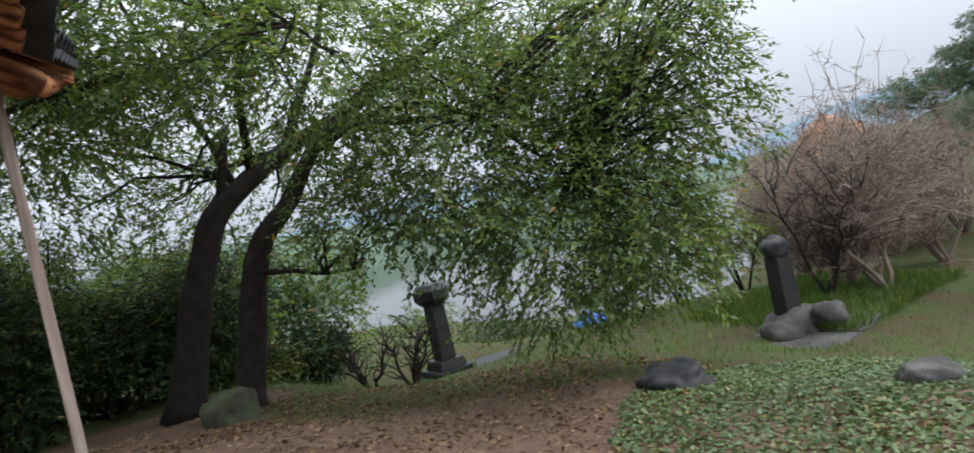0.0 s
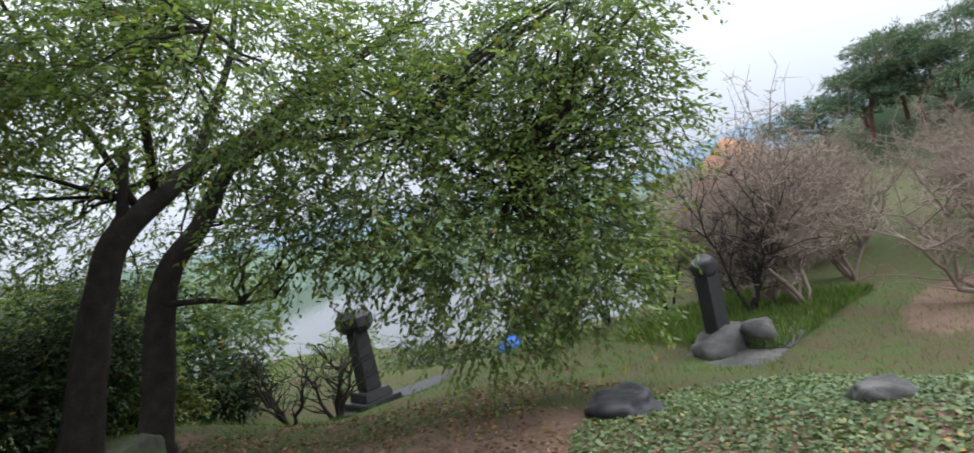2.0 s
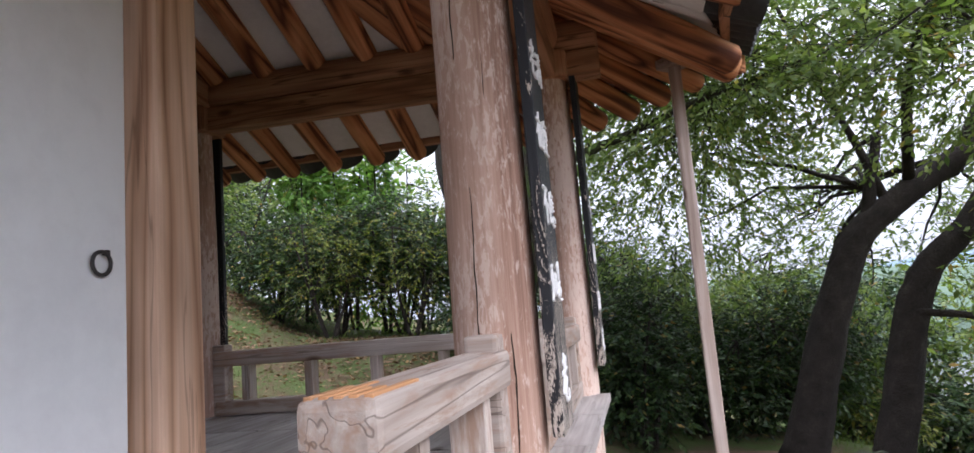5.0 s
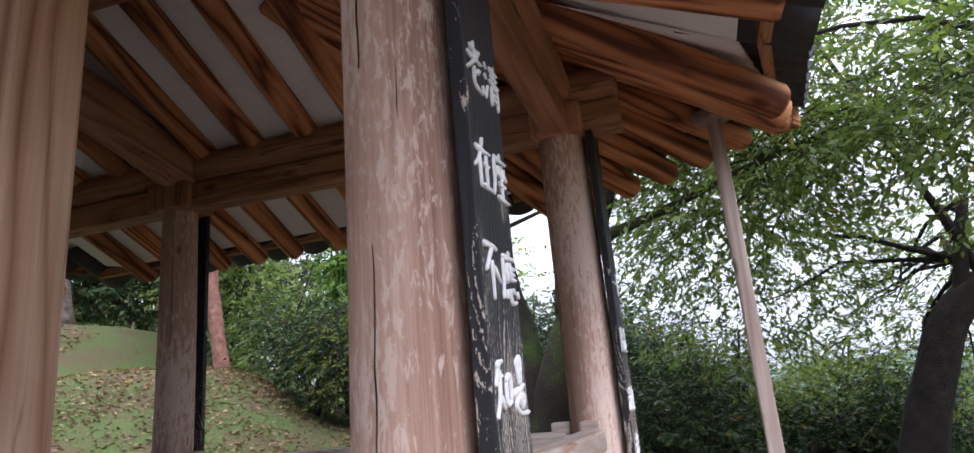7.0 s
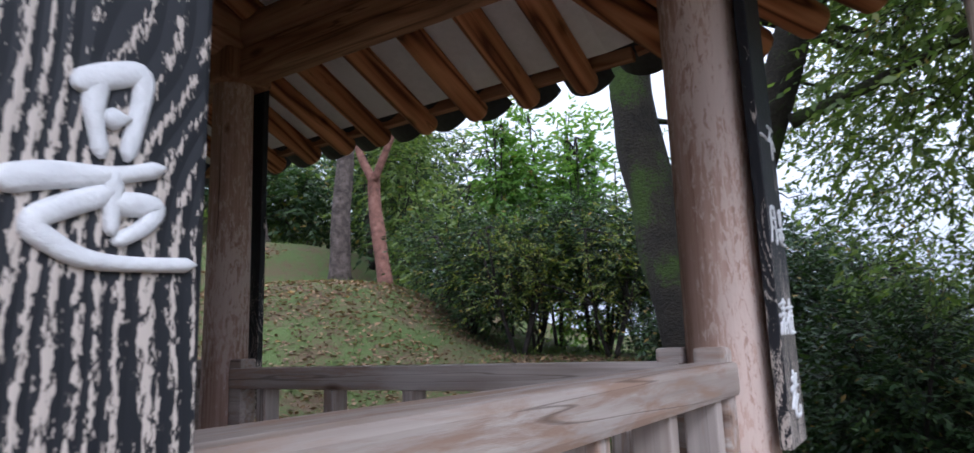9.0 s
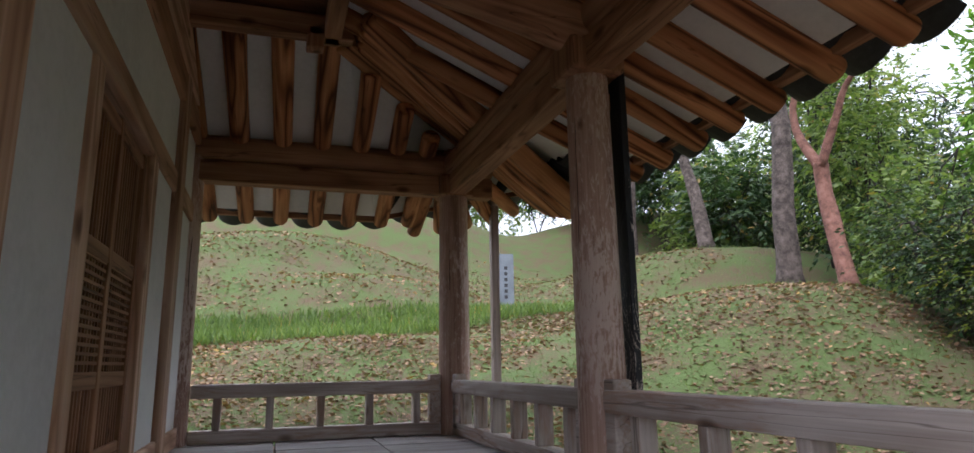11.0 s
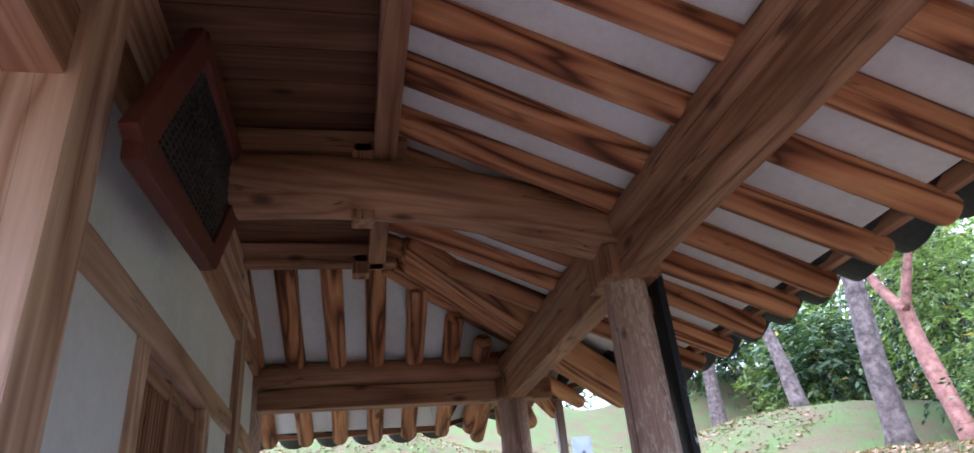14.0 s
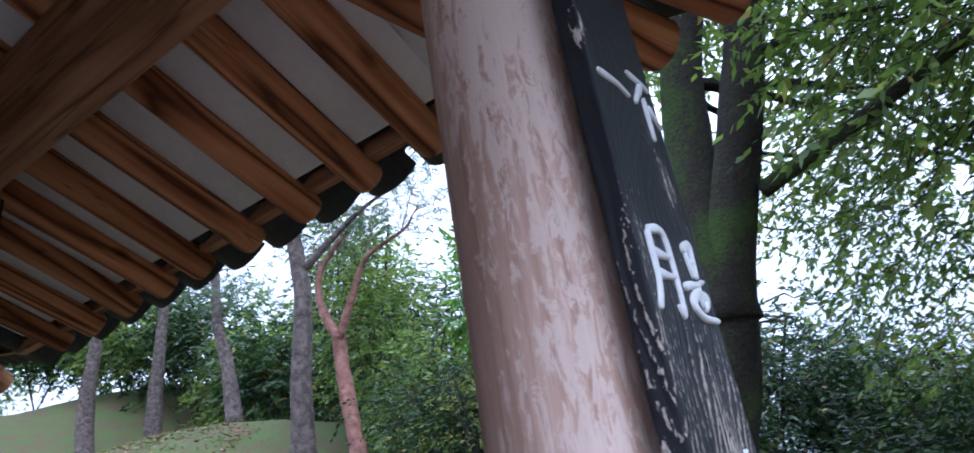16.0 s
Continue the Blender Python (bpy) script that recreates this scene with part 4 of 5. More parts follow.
front_wall = thing("wall_front", (WX, 1.2, FLOOR), "white papered front wall of the room", "wall", "", "structure")
bm = bmesh.new()
add_box(bm, (WX - 0.02, 0.55, 1.95), (0.08, 2.1, 1.8), None, 0.004)
part("plaster_panel", bm, M_PLASTER, front_wall)
beam("sill", (WX - 0.02, -0.5, FLOOR + 0.06), (WX - 0.02, 2.83, FLOOR + 0.06), 0.13, 0.12, M_POST, front_wall)
beam("lintel", (WX - 0.02, -0.5, 2.91), (WX - 0.02, 2.83, 2.91), 0.13, 0.14, M_POST, front_wall)
bm = bmesh.new()
add_box(bm, (WX - 0.02, 1.2, 3.2), (0.08, 3.3, 0.44), None, 0.004)
part("plaster_panel", bm, M_PLASTER, front_wall)
for x, y, sx, sy in ((-3.7, -0.5, 3.6, 0.1), (-5.4, 1.2, 0.1, 3.4)):
    bm = bmesh.new()
    add_box(bm, (x, y, 2.1), (sx, sy, 2.4))
    part("plaster_panel", bm, M_PLASTER, front_wall)

door2 = thing("door_2", (WX, 2.2, FLOOR + 0.12), "closed door covered in white paper with an iron ring handle", "door", "", "structure")
bm = bmesh.new()
add_box(bm, (WX + 0.035, 2.215, 1.98), (0.035, 1.2, 1.72), None, 0.006)
leaf = part("leaf", bm, M_PAPER, door2, "white paper-covered door leaf")
bm = bmesh.new()
sweep(bm, [(WX + 0.064, 2.715 + 0.031 * math.sin(2 * math.pi * i / 24), 1.735 + 0.031 * math.cos(2 * math.pi * i / 24)) for i in range(25)], [0.0055] * 25, 8, False)
ring = part("ring_handle", bm, M_IRON, door2, "black iron ring handle", True)
bm = bmesh.new()
add_box(bm, (WX + 0.058, 2.735, 1.765), (0.02, 0.014, 0.014), None, 0.003)
part("staple", bm, M_IRON, door2)

# the hinged lattice shutter hung up under the beams
sh = thing("hung_shutter", (-2.7, 3.2, 3.1), "red-brown framed lattice panel hung up under the beams", "shutter")
SH = [Vector(p) for p in ((-2.02, 3.15, 2.74), (-2.93, 3.15, 2.84), (-3.3, 3.18, 3.38), (-2.35, 3.18, 3.36))]
for a, b in zip(SH, SH[1:] + SH[:1]):
    beam("frame_bar", a, b, 0.05, 0.1, M_RED, sh, 0.006)
for i in range(1, 22):
    f = i / 22
    beam("lattice_bar", SH[0].lerp(SH[3], f), SH[1].lerp(SH[2], f), 0.012, 0.012, M_IRON, sh, 0.0)
    beam("lattice_bar", SH[0].lerp(SH[1], f), SH[3].lerp(SH[2], f), 0.012, 0.012, M_IRON, sh, 0.0)

# ---- land ----


def land():
    steps = [0.0]
    while steps[-1] < 900:
        steps.append(steps[-1] + 0.28 + 0.07 * max(0.0, steps[-1] - 6))
    axis = [-s for s in steps[:0:-1]] + steps
    n = len(axis)
    xs, ys = [a - 1.0 for a in axis], [a + 5.0 for a in axis]
    verts = []
    for y in ys:
        for x in xs:
            z = height(x, y)
            far = math.hypot(x, y - 5)
            way = math.degrees(math.atan2(x, y))
            lake = smoothstep(60, 50, way) * smoothstep(-8, 6, way) if y > 0 else 0.0
            z += smoothstep(20, 34, far) * (-1.6 - 6.0 * lake - z) if x > -20 else 0
            near = smoothstep(2.0, 4.0, far)
            z += 0.05 * noise.noise(Vector((x * 0.9, y * 0.9, 0))) + 0.02 * noise.noise(Vector((x * 3, y * 3, 3)))
            if -5.8 < x < -0.7 and -0.6 < y < 5.1:
                z = min(z, 0.75)
            verts.append((x, y, z))
    faces = [(j * n + i, j * n + i + 1, (j + 1) * n + i + 1, (j + 1) * n + i) for j in range(n - 1) for i in range(n - 1)]
    me = bpy.data.meshes.new("ground")
    me.from_pydata(verts, [], faces)
    me.shade_smooth()
    me.materials.append(M_GROUND)
    tagged(new("ground", me), "grassy slope with bare earth and fallen leaves", "ground", "", "structure")


land()


def scatter(count, spot, rnd):
    """Random spots (x, y) for which spot() holds, inside its box."""
    x0, x1, y0, y1, ok = spot
    out = []
    while len(out) < count:
        x, y = rnd.uniform(x0, x1), rnd.uniform(y0, y1)
        if ok(x, y):
            out.append((x, y, height(x, y)))
    return np.array(out)


def leaves_mesh(name, at, size, tilt, mat, seed, direction=None, wide=0.42, droop=0.0):
    """Many single leaves: a folded blade of four corners each, at the given spots."""
    rs = np.random.RandomState(seed)
    n = len(at)
    if direction is None:
        ang = rs.uniform(0, 2 * np.pi, n)
        d = np.stack([np.cos(ang), np.sin(ang), rs.normal(-droop, tilt, n)], 1)
    else:
        d = direction + rs.normal(0, tilt, (n, 3))
    d /= np.linalg.norm(d, axis=1)[:, None]
    up = np.array([0, 0, 1.0]) + rs.normal(0, 0.45 + tilt * 0.5, (n, 3))
    s = np.cross(d, up)
    s /= np.linalg.norm(s, axis=1)[:, None] + 1e-9
    nrm = np.cross(s, d)
    L = size * rs.uniform(0.65, 1.25, n)[:, None]
    base, tip = at, at + d * L - nrm * L * 0.06
    mid = at + d * L * 0.42 - nrm * L * 0.03
    a, b = mid + s * L * wide * 0.5, mid - s * L * wide * 0.5
    v = np.stack([base, a, tip, b], 1).reshape(-1, 3)
    me = bpy.data.meshes.new(name)
    me.vertices.add(4 * n)
    me.vertices.foreach_set("co", v.astype(np.float32).ravel())
    me.loops.add(4 * n)
    me.loops.foreach_set("vertex_index", np.arange(4 * n, dtype=np.int32))
    me.polygons.add(n)
    me.polygons.foreach_set("loop_start", np.arange(0, 4 * n, 4, dtype=np.int32))
    me.polygons.foreach_set("loop_total", np.full(n, 4, np.int32))
    me.materials.append(mat)
    me.update(calc_edges=True)
    return me


def in_zone(rs, zone, n):
    """Spots in an ellipsoid, thicker towards its skin."""
    c, r = np.array(zone[0]), np.array(zone[1])
    d = rs.normal(0, 1, (n, 3))
    d /= np.linalg.norm(d, axis=1)[:, None]
    return c + d * r * (rs.uniform(0.12, 1, n) ** 0.5)[:, None]


def sprays(zones, per_leaf, twig_len, rs, droop=0.35, hub=None):
    """Twigs with leaves set alternately along them: gives twig start and end, leaf spots and ways."""
    starts, ends, spots, ways = [], [], [], []
    for zone in zones:
        p = in_zone(rs, zone, zone[2])
        c = np.array(hub if hub is not None else zone[0])
        out = p - c
        out[:, 2] *= 0.3
        out /= np.linalg.norm(out, axis=1)[:, None] + 1e-6
        d = out + rs.normal(0, 0.55, p.shape)
        d[:, 2] -= droop
        d /= np.linalg.norm(d, axis=1)[:, None]
        L = twig_len * rs.uniform(0.6, 1.3, len(p))[:, None]
        starts.append(p)
        ends.append(p + d * L)
        side = np.cross(d, [0, 0, 1.0])
        side /= np.linalg.norm(side, axis=1)[:, None] + 1e-6
        for k in range(per_leaf):
            f = (k + 1) / per_leaf
            q = p + d * L * f
            q[:, 2] -= 0.12 * f * f * L[:, 0]
            spots.append(q)
            ways.append(d * 0.7 + side * (0.75 if k % 2 else -0.75) + np.array([0, 0, -0.25]))
    return np.concatenate(starts), np.concatenate(ends), np.concatenate(spots), np.concatenate(ways)


def sticks_mesh(name, a, b, r, mat):
    """Thin three-sided twigs from a to b."""
    n = len(a)
    d = b - a
    d = d / (np.linalg.norm(d, axis=1)[:, None] + 1e-9)
    u = np.cross(d, [0.31, 0.17, 0.93])
    u /= np.linalg.norm(u, axis=1)[:, None] + 1e-9
    w = np.cross(d, u)
    rings = []
    for end, rr in ((a, r), (b, r * 0.4)):
        for k in range(3):
            t = 2 * np.pi * k / 3
            rings.append(end + (u * np.cos(t) + w * np.sin(t)) * (rr if np.isscalar(rr) else rr[:, None]))
    v = np.stack(rings, 1).reshape(-1, 3)
    f = np.array([[0, 1, 4, 3], [1, 2, 5, 4], [2, 0, 3, 5]])
    idx = (np.arange(n)[:, None, None] * 6 + f[None]).reshape(-1)
    me = bpy.data.meshes.new(name)
    me.vertices.add(6 * n)
    me.vertices.foreach_set("co", v.astype(np.float32).ravel())
    me.loops.add(12 * n)
    me.loops.foreach_set("vertex_index", idx.astype(np.int32))
    me.polygons.add(3 * n)
    me.polygons.foreach_set("loop_start", np.arange(0, 12 * n, 4, dtype=np.int32))
    me.polygons.foreach_set("loop_total", np.full(3 * n, 4, np.int32))
    me.materials.append(mat)
    me.update(calc_edges=True)
    return me


def bend_line(p0, p1, n, sag, rnd, jitter):
    """A crooked line between two points."""
    p0, p1 = Vector(p0), Vector(p1)
    L = (p1 - p0).length
    out = []
    for i in range(n + 1):
        f = i / n
        j = L * jitter * math.sin(math.pi * f)
        out.append(p0.lerp(p1, f) + Vector((rnd.uniform(-j, j), rnd.uniform(-j, j), rnd.uniform(-j, j) + sag * L * math.sin(math.pi * f))))
    return out


def tree(name, limbs, zones, bark, leaf_mat, label, seed, leaf=0.085, per=12, twig=0.55, droop=0.35, branches=10, category="tree", group="", wide=0.42, tilt=0.3, bark_n=12):
    """A tree from its main limbs (points, first and last radius) and the zones of its crown (centre, radii, twigs)."""
    rnd, rs = random.Random(seed), np.random.RandomState(seed)
    base = limbs[0][0][0]
    tr = thing(name, base, label, category, group)
    off = np.array(base)
    bm = bmesh.new()
    for pts, r0, r1 in limbs:
        fine = []
        P = [Vector(p) for p in pts]
        for i in range(len(P) - 1):
            a, b, c, d = P[max(i - 1, 0)], P[i], P[i + 1], P[min(i + 2, len(P) - 1)]
            for k in range(4):
                f = k / 4
                fine.append(0.5 * ((2 * b) + (c - a) * f + (2 * a - 5 * b + 4 * c - d) * f * f + (3 * b - a - 3 * c + d) * f ** 3))
        fine.append(P[-1])
        rad = [(r0 + (r1 - r0) * (i / (len(fine) - 1)) ** 0.8) * (1.25 if i == 0 and pts is limbs[0][0] else 1) for i in range(len(fine))]
        sweep(bm, fine, rad, bark_n, True, 0.18)
    part("trunk", bm, bark, tr, "", True)
    bm = bmesh.new()
    nodes = [Vector(p) for pts, *_ in limbs for p in pts[len(pts) // 2:]]
    for zone in zones:
        c, r = Vector(zone[0]), Vector(zone[1])
        for k in range(branches):
            d = Vector((rnd.gauss(0, 1), rnd.gauss(0, 1), rnd.gauss(0, 1))).normalized()
            tip = c + Vector((d.x * r.x, d.y * r.y, d.z * r.z)) * rnd.uniform(0.4, 0.95)
            near = min(nodes, key=lambda q: (q - tip).length + rnd.uniform(0, 0.6))
            line = bend_line(near, tip, 6, 0.06, rnd, 0.05)
            w = 0.012 + 0.008 * (tip - near).length
            sweep(bm, line, [w * (1 - 0.8 * i / 6) for i in range(7)], 6, False)
    part("bough", bm, bark, tr, "", True)["kind"] = "stuff"
    a, b, spots, ways = sprays(zones, per, twig, rs, droop)
    place("twig_mass", sticks_mesh("twigs", a - off, b - off, 0.0045, bark), bark, tr, Matrix.Translation(base))["kind"] = "stuff"
    place("crown", leaves_mesh("crown", spots - off, leaf, tilt, leaf_mat, seed, ways, wide), leaf_mat, tr, Matrix.Translation(base))["kind"] = "stuff"
    return tr


# the twin-stemmed tree by the bank
def z_of(x, y):
    return height(x, y) - 0.05


t1 = (1.06, 9.6)
tree("zelkova_tree", [
    ([(1.06, 9.6, z_of(*t1)), (1.46, 9.6, 0.8), (1.88, 9.6, 1.88), (2.35, 9.6, 2.35), (3.15, 9.55, 2.85), (4.1, 9.3, 3.25), (5.2, 8.8, 3.9), (6.2, 8.3, 4.4)], 0.25, 0.06),
    ([(2.1, 9.6, 2.1), (2.2, 9.6, 2.6), (2.36, 9.6, 3.22)], 0.1, 0.05),
    ([(2.35, 9.6, 2.4), (2.1, 9.6, 3.2), (1.74, 9.5, 4.05), (1.3, 9.3, 5.2)], 0.06, 0.02),
    ([(3.15, 9.55, 2.85), (3.47, 9.5, 3.5), (3.9, 9.4, 4.3), (4.2, 9.2, 5.4)], 0.09, 0.03),
    ([(3.5, 9.45, 2.95), (4.3, 8.6, 2.9), (5.0, 7.9, 2.75), (5.9, 7.2, 2.6)], 0.09, 0.02),
    ([(2.6, 9.6, 2.6), (2.4, 8.6, 3.6), (2.3, 7.4, 3.9), (2.4, 6.4, 3.6)], 0.07, 0.02),
], [((2.8, 6.9, 3.4), (1.9, 1.3, 1.1), 640), ((1.2, 7.8, 4.2), (2.1, 1.6, 1.0), 820), ((2.6, 9.0, 5.4), (3.2, 2.6, 1.2), 620), ((4.0, 11.3, 3.6), (3.2, 2.2, 1.9), 560), ((0.2, 10.6, 3.4), (1.6, 1.6, 1.7), 640), ((5.4, 8.0, 3.3), (1.4, 1.4, 1.1), 400), ((6.0, 7.0, 4.0), (1.2, 1.1, 0.8), 260), ((2.9, 11.6, 2.3), (2.2, 1.4, 1.7), 380)],
    M_BARK, M_LEAF, "large dark-barked broadleaf tree with a leaning forked trunk", 11, branches=14, leaf=0.09, wide=0.44)
t2 = (1.67, 8.7)
tree("zelkova_tree", [
    ([(1.67, 8.7, z_of(*t2)), (1.94, 8.7, 0.61), (2.24, 8.7, 1.52), (2.72, 8.7, 2.0), (3.17, 8.7, 2.6), (3.68, 8.6, 3.07), (4.4, 8.3, 3.6)], 0.2, 0.06),
    ([(2.1, 8.6, 1.2), (2.54, 8.5, 1.13), (2.9, 8.45, 1.0), (3.3, 8.4, 0.97)], 0.045, 0.015),
    ([(3.17, 8.7, 2.6), (3.9, 7.6, 2.9), (4.5, 6.6, 2.5), (5.0, 5.7, 1.5)], 0.06, 0.015),
], [((4.0, 6.5, 2.2), (1.3, 1.1, 1.5), 620), ((4.7, 5.9, 1.1), (1.1, 0.85, 1.35), 560), ((5.2, 6.1, 2.8), (1.0, 1.0, 0.9), 280), ((5.7, 5.4, 1.9), (1.0, 0.8, 1.2), 480), ((6.0, 5.1, 3.0), (1.0, 0.8, 0.8), 320), ((6.9, 4.9, 3.7), (1.1, 0.6, 0.35), 110), ((5.4, 5.1, 0.7), (0.9, 0.7, 0.8), 330), ((3.1, 7.2, 1.7), (0.9, 0.8, 0.6), 170), ((6.4, 4.9, 2.2), (0.7, 0.6, 0.8), 170)],
    M_BARK, M_LEAF, "dark-barked broadleaf tree with long drooping leafy boughs", 12, branches=12, leaf=0.092, wide=0.44)

t3 = (-1.98, 8.6)
tree("mossy_tree", [
    ([(-1.98, 8.6, z_of(*t3)), (-2.05, 8.65, 0.9), (-2.18, 8.7, 1.8), (-2.4, 8.8, 2.7), (-2.55, 8.85, 3.6), (-2.6, 8.9, 4.6), (-2.5, 9.0, 6.0)], 0.33, 0.17),
    ([(-2.05, 8.6, 1.2), (-1.8, 8.45, 1.8), (-1.56, 8.4, 2.4), (-1.3, 8.3, 3.1), (-0.96, 8.3, 4.0), (-0.6, 8.3, 5.2)], 0.22, 0.11),
    ([(-1.56, 8.4, 2.4), (-1.5, 8.4, 3.2), (-1.4, 8.4, 4.1), (-1.0, 8.4, 5.3)], 0.2, 0.13),
    ([(-1.12, 8.3, 3.1), (-0.5, 8.2, 3.25), (0.4, 8.0, 3.5), (1.3, 7.6, 3.6)], 0.06, 0.02),
], [((-0.6, 8.2, 5.4), (2.2, 2.0, 1.0), 520), ((-2.4, 9.0, 6.0), (2.0, 2.0, 1.2), 400), ((-0.2, 10.6, 4.0), (1.5, 1.6, 1.3), 420), ((0.3, 8.0, 3.6), (1.1, 0.9, 0.8), 300)],
    M_BARK_MOSS, M_LEAF, "tall tree with a moss-covered forked trunk", 13, branches=10, leaf=0.095)


def shrub(x, y, r, h, mat, seed, label, name="shrub", n=300, leaf=0.07, bark=None, group="hedge shrubs", per=10, twig=0.35):
    rnd = random.Random(seed)
    z = height(x, y) - 0.05
    limbs = []
    for k in range(4):
        a = rnd.uniform(0, 6.28)
        limbs.append(([(x + 0.05 * math.cos(a), y + 0.05 * math.sin(a), z), (x + 0.25 * r * math.cos(a), y + 0.25 * r * math.sin(a), z + 0.35 * h), (x + 0.55 * r * math.cos(a + 0.4), y + 0.55 * r * math.sin(a + 0.4), z + 0.8 * h)], 0.035, 0.012))
    zones = []
    for k in range(4):
        a = rnd.uniform(0, 6.28)
        q = rnd.uniform(0.1, 0.5)
        zones.append(((x + q * r * math.cos(a), y + q * r * math.sin(a), z + h * rnd.uniform(0.32, 0.72)), (r * rnd.uniform(0.5, 0.75), r * rnd.uniform(0.5, 0.75), h * rnd.uniform(0.25, 0.38)), n // 4))
    return tree(name, limbs, zones, bark or M_BARK, mat, label, seed, leaf, per, twig, 0.1, 4, "shrub", group, bark_n=7)


# hedge and thicket behind the pavilion, from the pines round to the bank
HEDGE = [(-6.9, 12.2, 1.2, 2.2), (-5.9, 12.6, 1.3, 2.6), (-4.8, 12.9, 1.4, 2.8), (-3.8, 13.4, 1.4, 2.9), (-2.7, 13.2, 1.4, 2.8), (-1.6, 13.0, 1.3, 2.6), (-0.5, 12.8, 1.3, 2.4), (0.6, 12.6, 1.2, 2.2), (-2.9, 11.4, 0.9, 1.6), (-0.6, 9.9, 0.9, 2.3), (-0.9, 10.9, 0.9, 1.9), (0.3, 11.4, 1.0, 1.7), (1.7, 12.9, 1.2, 2.0), (-1.4, 14.8, 1.4, 3.2), (0.6, 14.6, 1.4, 2.8), (2.6, 15.0, 1.3, 2.2)]
for i, (x, y, r, h) in enumerate(HEDGE):
    shrub(x, y, r, h, M_HEDGE, 40 + i, "dense dark green evergreen shrub in a hedge", n=900, leaf=0.085)
for i, (x, y, r, h, n) in enumerate(((-8.5, 13.6, 1.5, 3.0, 420), (-11, 15.5, 1.8, 3.4, 420), (-13.5, 17.5, 2.0, 3.4, 420), (-18, 18, 2.4, 4.4, 520), (-22, 19, 2.6, 4.6, 520), (-26, 19, 2.6, 4.4, 420), (-30, 18, 2.6, 4.0, 400), (-15.5, 19, 2.2, 5.6, 520), (-11.5, 18, 2.2, 5.8, 520), (-9.5, 16.5, 2.0, 5.4, 520), (-5.2, 15.5, 1.9, 4.6, 500), (-2.2, 15.6, 1.9, 4.4, 500), (-7.6, 15.8, 1.8, 4.4, 450), (-17, 20.5, 2.8, 6.0, 800), (-20, 19.5, 2.8, 6.2, 800), (-23.5, 18.5, 3.0, 6.0, 800), (-27, 17.5, 3.0, 5.6, 800), (-31, 16.0, 3.2, 5.4, 800), (-35, 14.5, 3.4, 5.0, 700), (-13, 18.5, 2.4, 5.6, 700), (1.6, 16.2, 1.6, 4.2, 700), (3.4, 15.6, 1.5, 4.0, 700), (5.0, 15.8, 1.4, 3.6, 600), (-0.4, 16.8, 1.8, 4.6, 600), (2.6, 13.6, 1.1, 2.4, 450), (4.4, 14.0, 1.0, 1.8, 360), (-10.6, 14.6, 1.8, 6.5, 800), (-12.6, 15.8, 1.9, 7.0, 800), (-14.5, 18.0, 2.0, 7.0, 800))):
    shrub(x, y, r, h, M_HEDGE if i % 2 else M_LEAF, 70 + i, "tall leafy green bush at the wood's edge", n=n, leaf=0.14 if x > -16 else 0.24, per=8, twig=0.35 if x > -16 else 0.6)
for i, (x, y, r, h) in enumerate(((1.0, 13.4, 1.4, 3.6), (2.5, 13.6, 1.3, 3.3), (-0.1, 12.3, 1.2, 3.4), (1.6, 11.9, 0.9, 2.2))):
    shrub(x, y, r, h, M_HEDGE if i % 2 else M_LEAF, 600 + i, "leafy green bush on the bank behind the twin trunks", n=620, leaf=0.09, group="bank bushes")
for i, (x, y, r, h) in enumerate(((-5.6, 11.6, 1.2, 2.4), (-4.3, 12.0, 1.2, 2.3))):
    shrub(x, y, r, h, M_YELLOW, 90 + i, "spreading bush with yellowing green leaves", "yellow_bush", n=260, leaf=0.07)
for i, (x, y, r, h) in enumerate(((-7.2, 13.9, 0.7, 5.2), (-6.4, 14.4, 0.8, 5.8), (-5.6, 14.2, 0.7, 5.0))):
    shrub(x, y, r, h, M_BAMBOO, 100 + i, "tall pale green bamboo clump", "bamboo", n=420, leaf=0.16, per=9, group="bamboo clumps")


def pine(x, y, lines, zones, bark, seed, label, needle=0.12):
    z = height(x, y) - 0.05
    limbs = [([(x + a, y + b, z + c) for a, b, c in pts], r0, r1) for pts, r0, r1 in lines]
    zs = [((x + c[0], y + c[1], z + c[2]), r, n) for c, r, n in zones]
    return tree("pine_tree", limbs, zs, bark, M_NEEDLE, label, seed, needle, 14, 0.3, -0.2, 6, "tree", "pines", 0.12, 0.6)


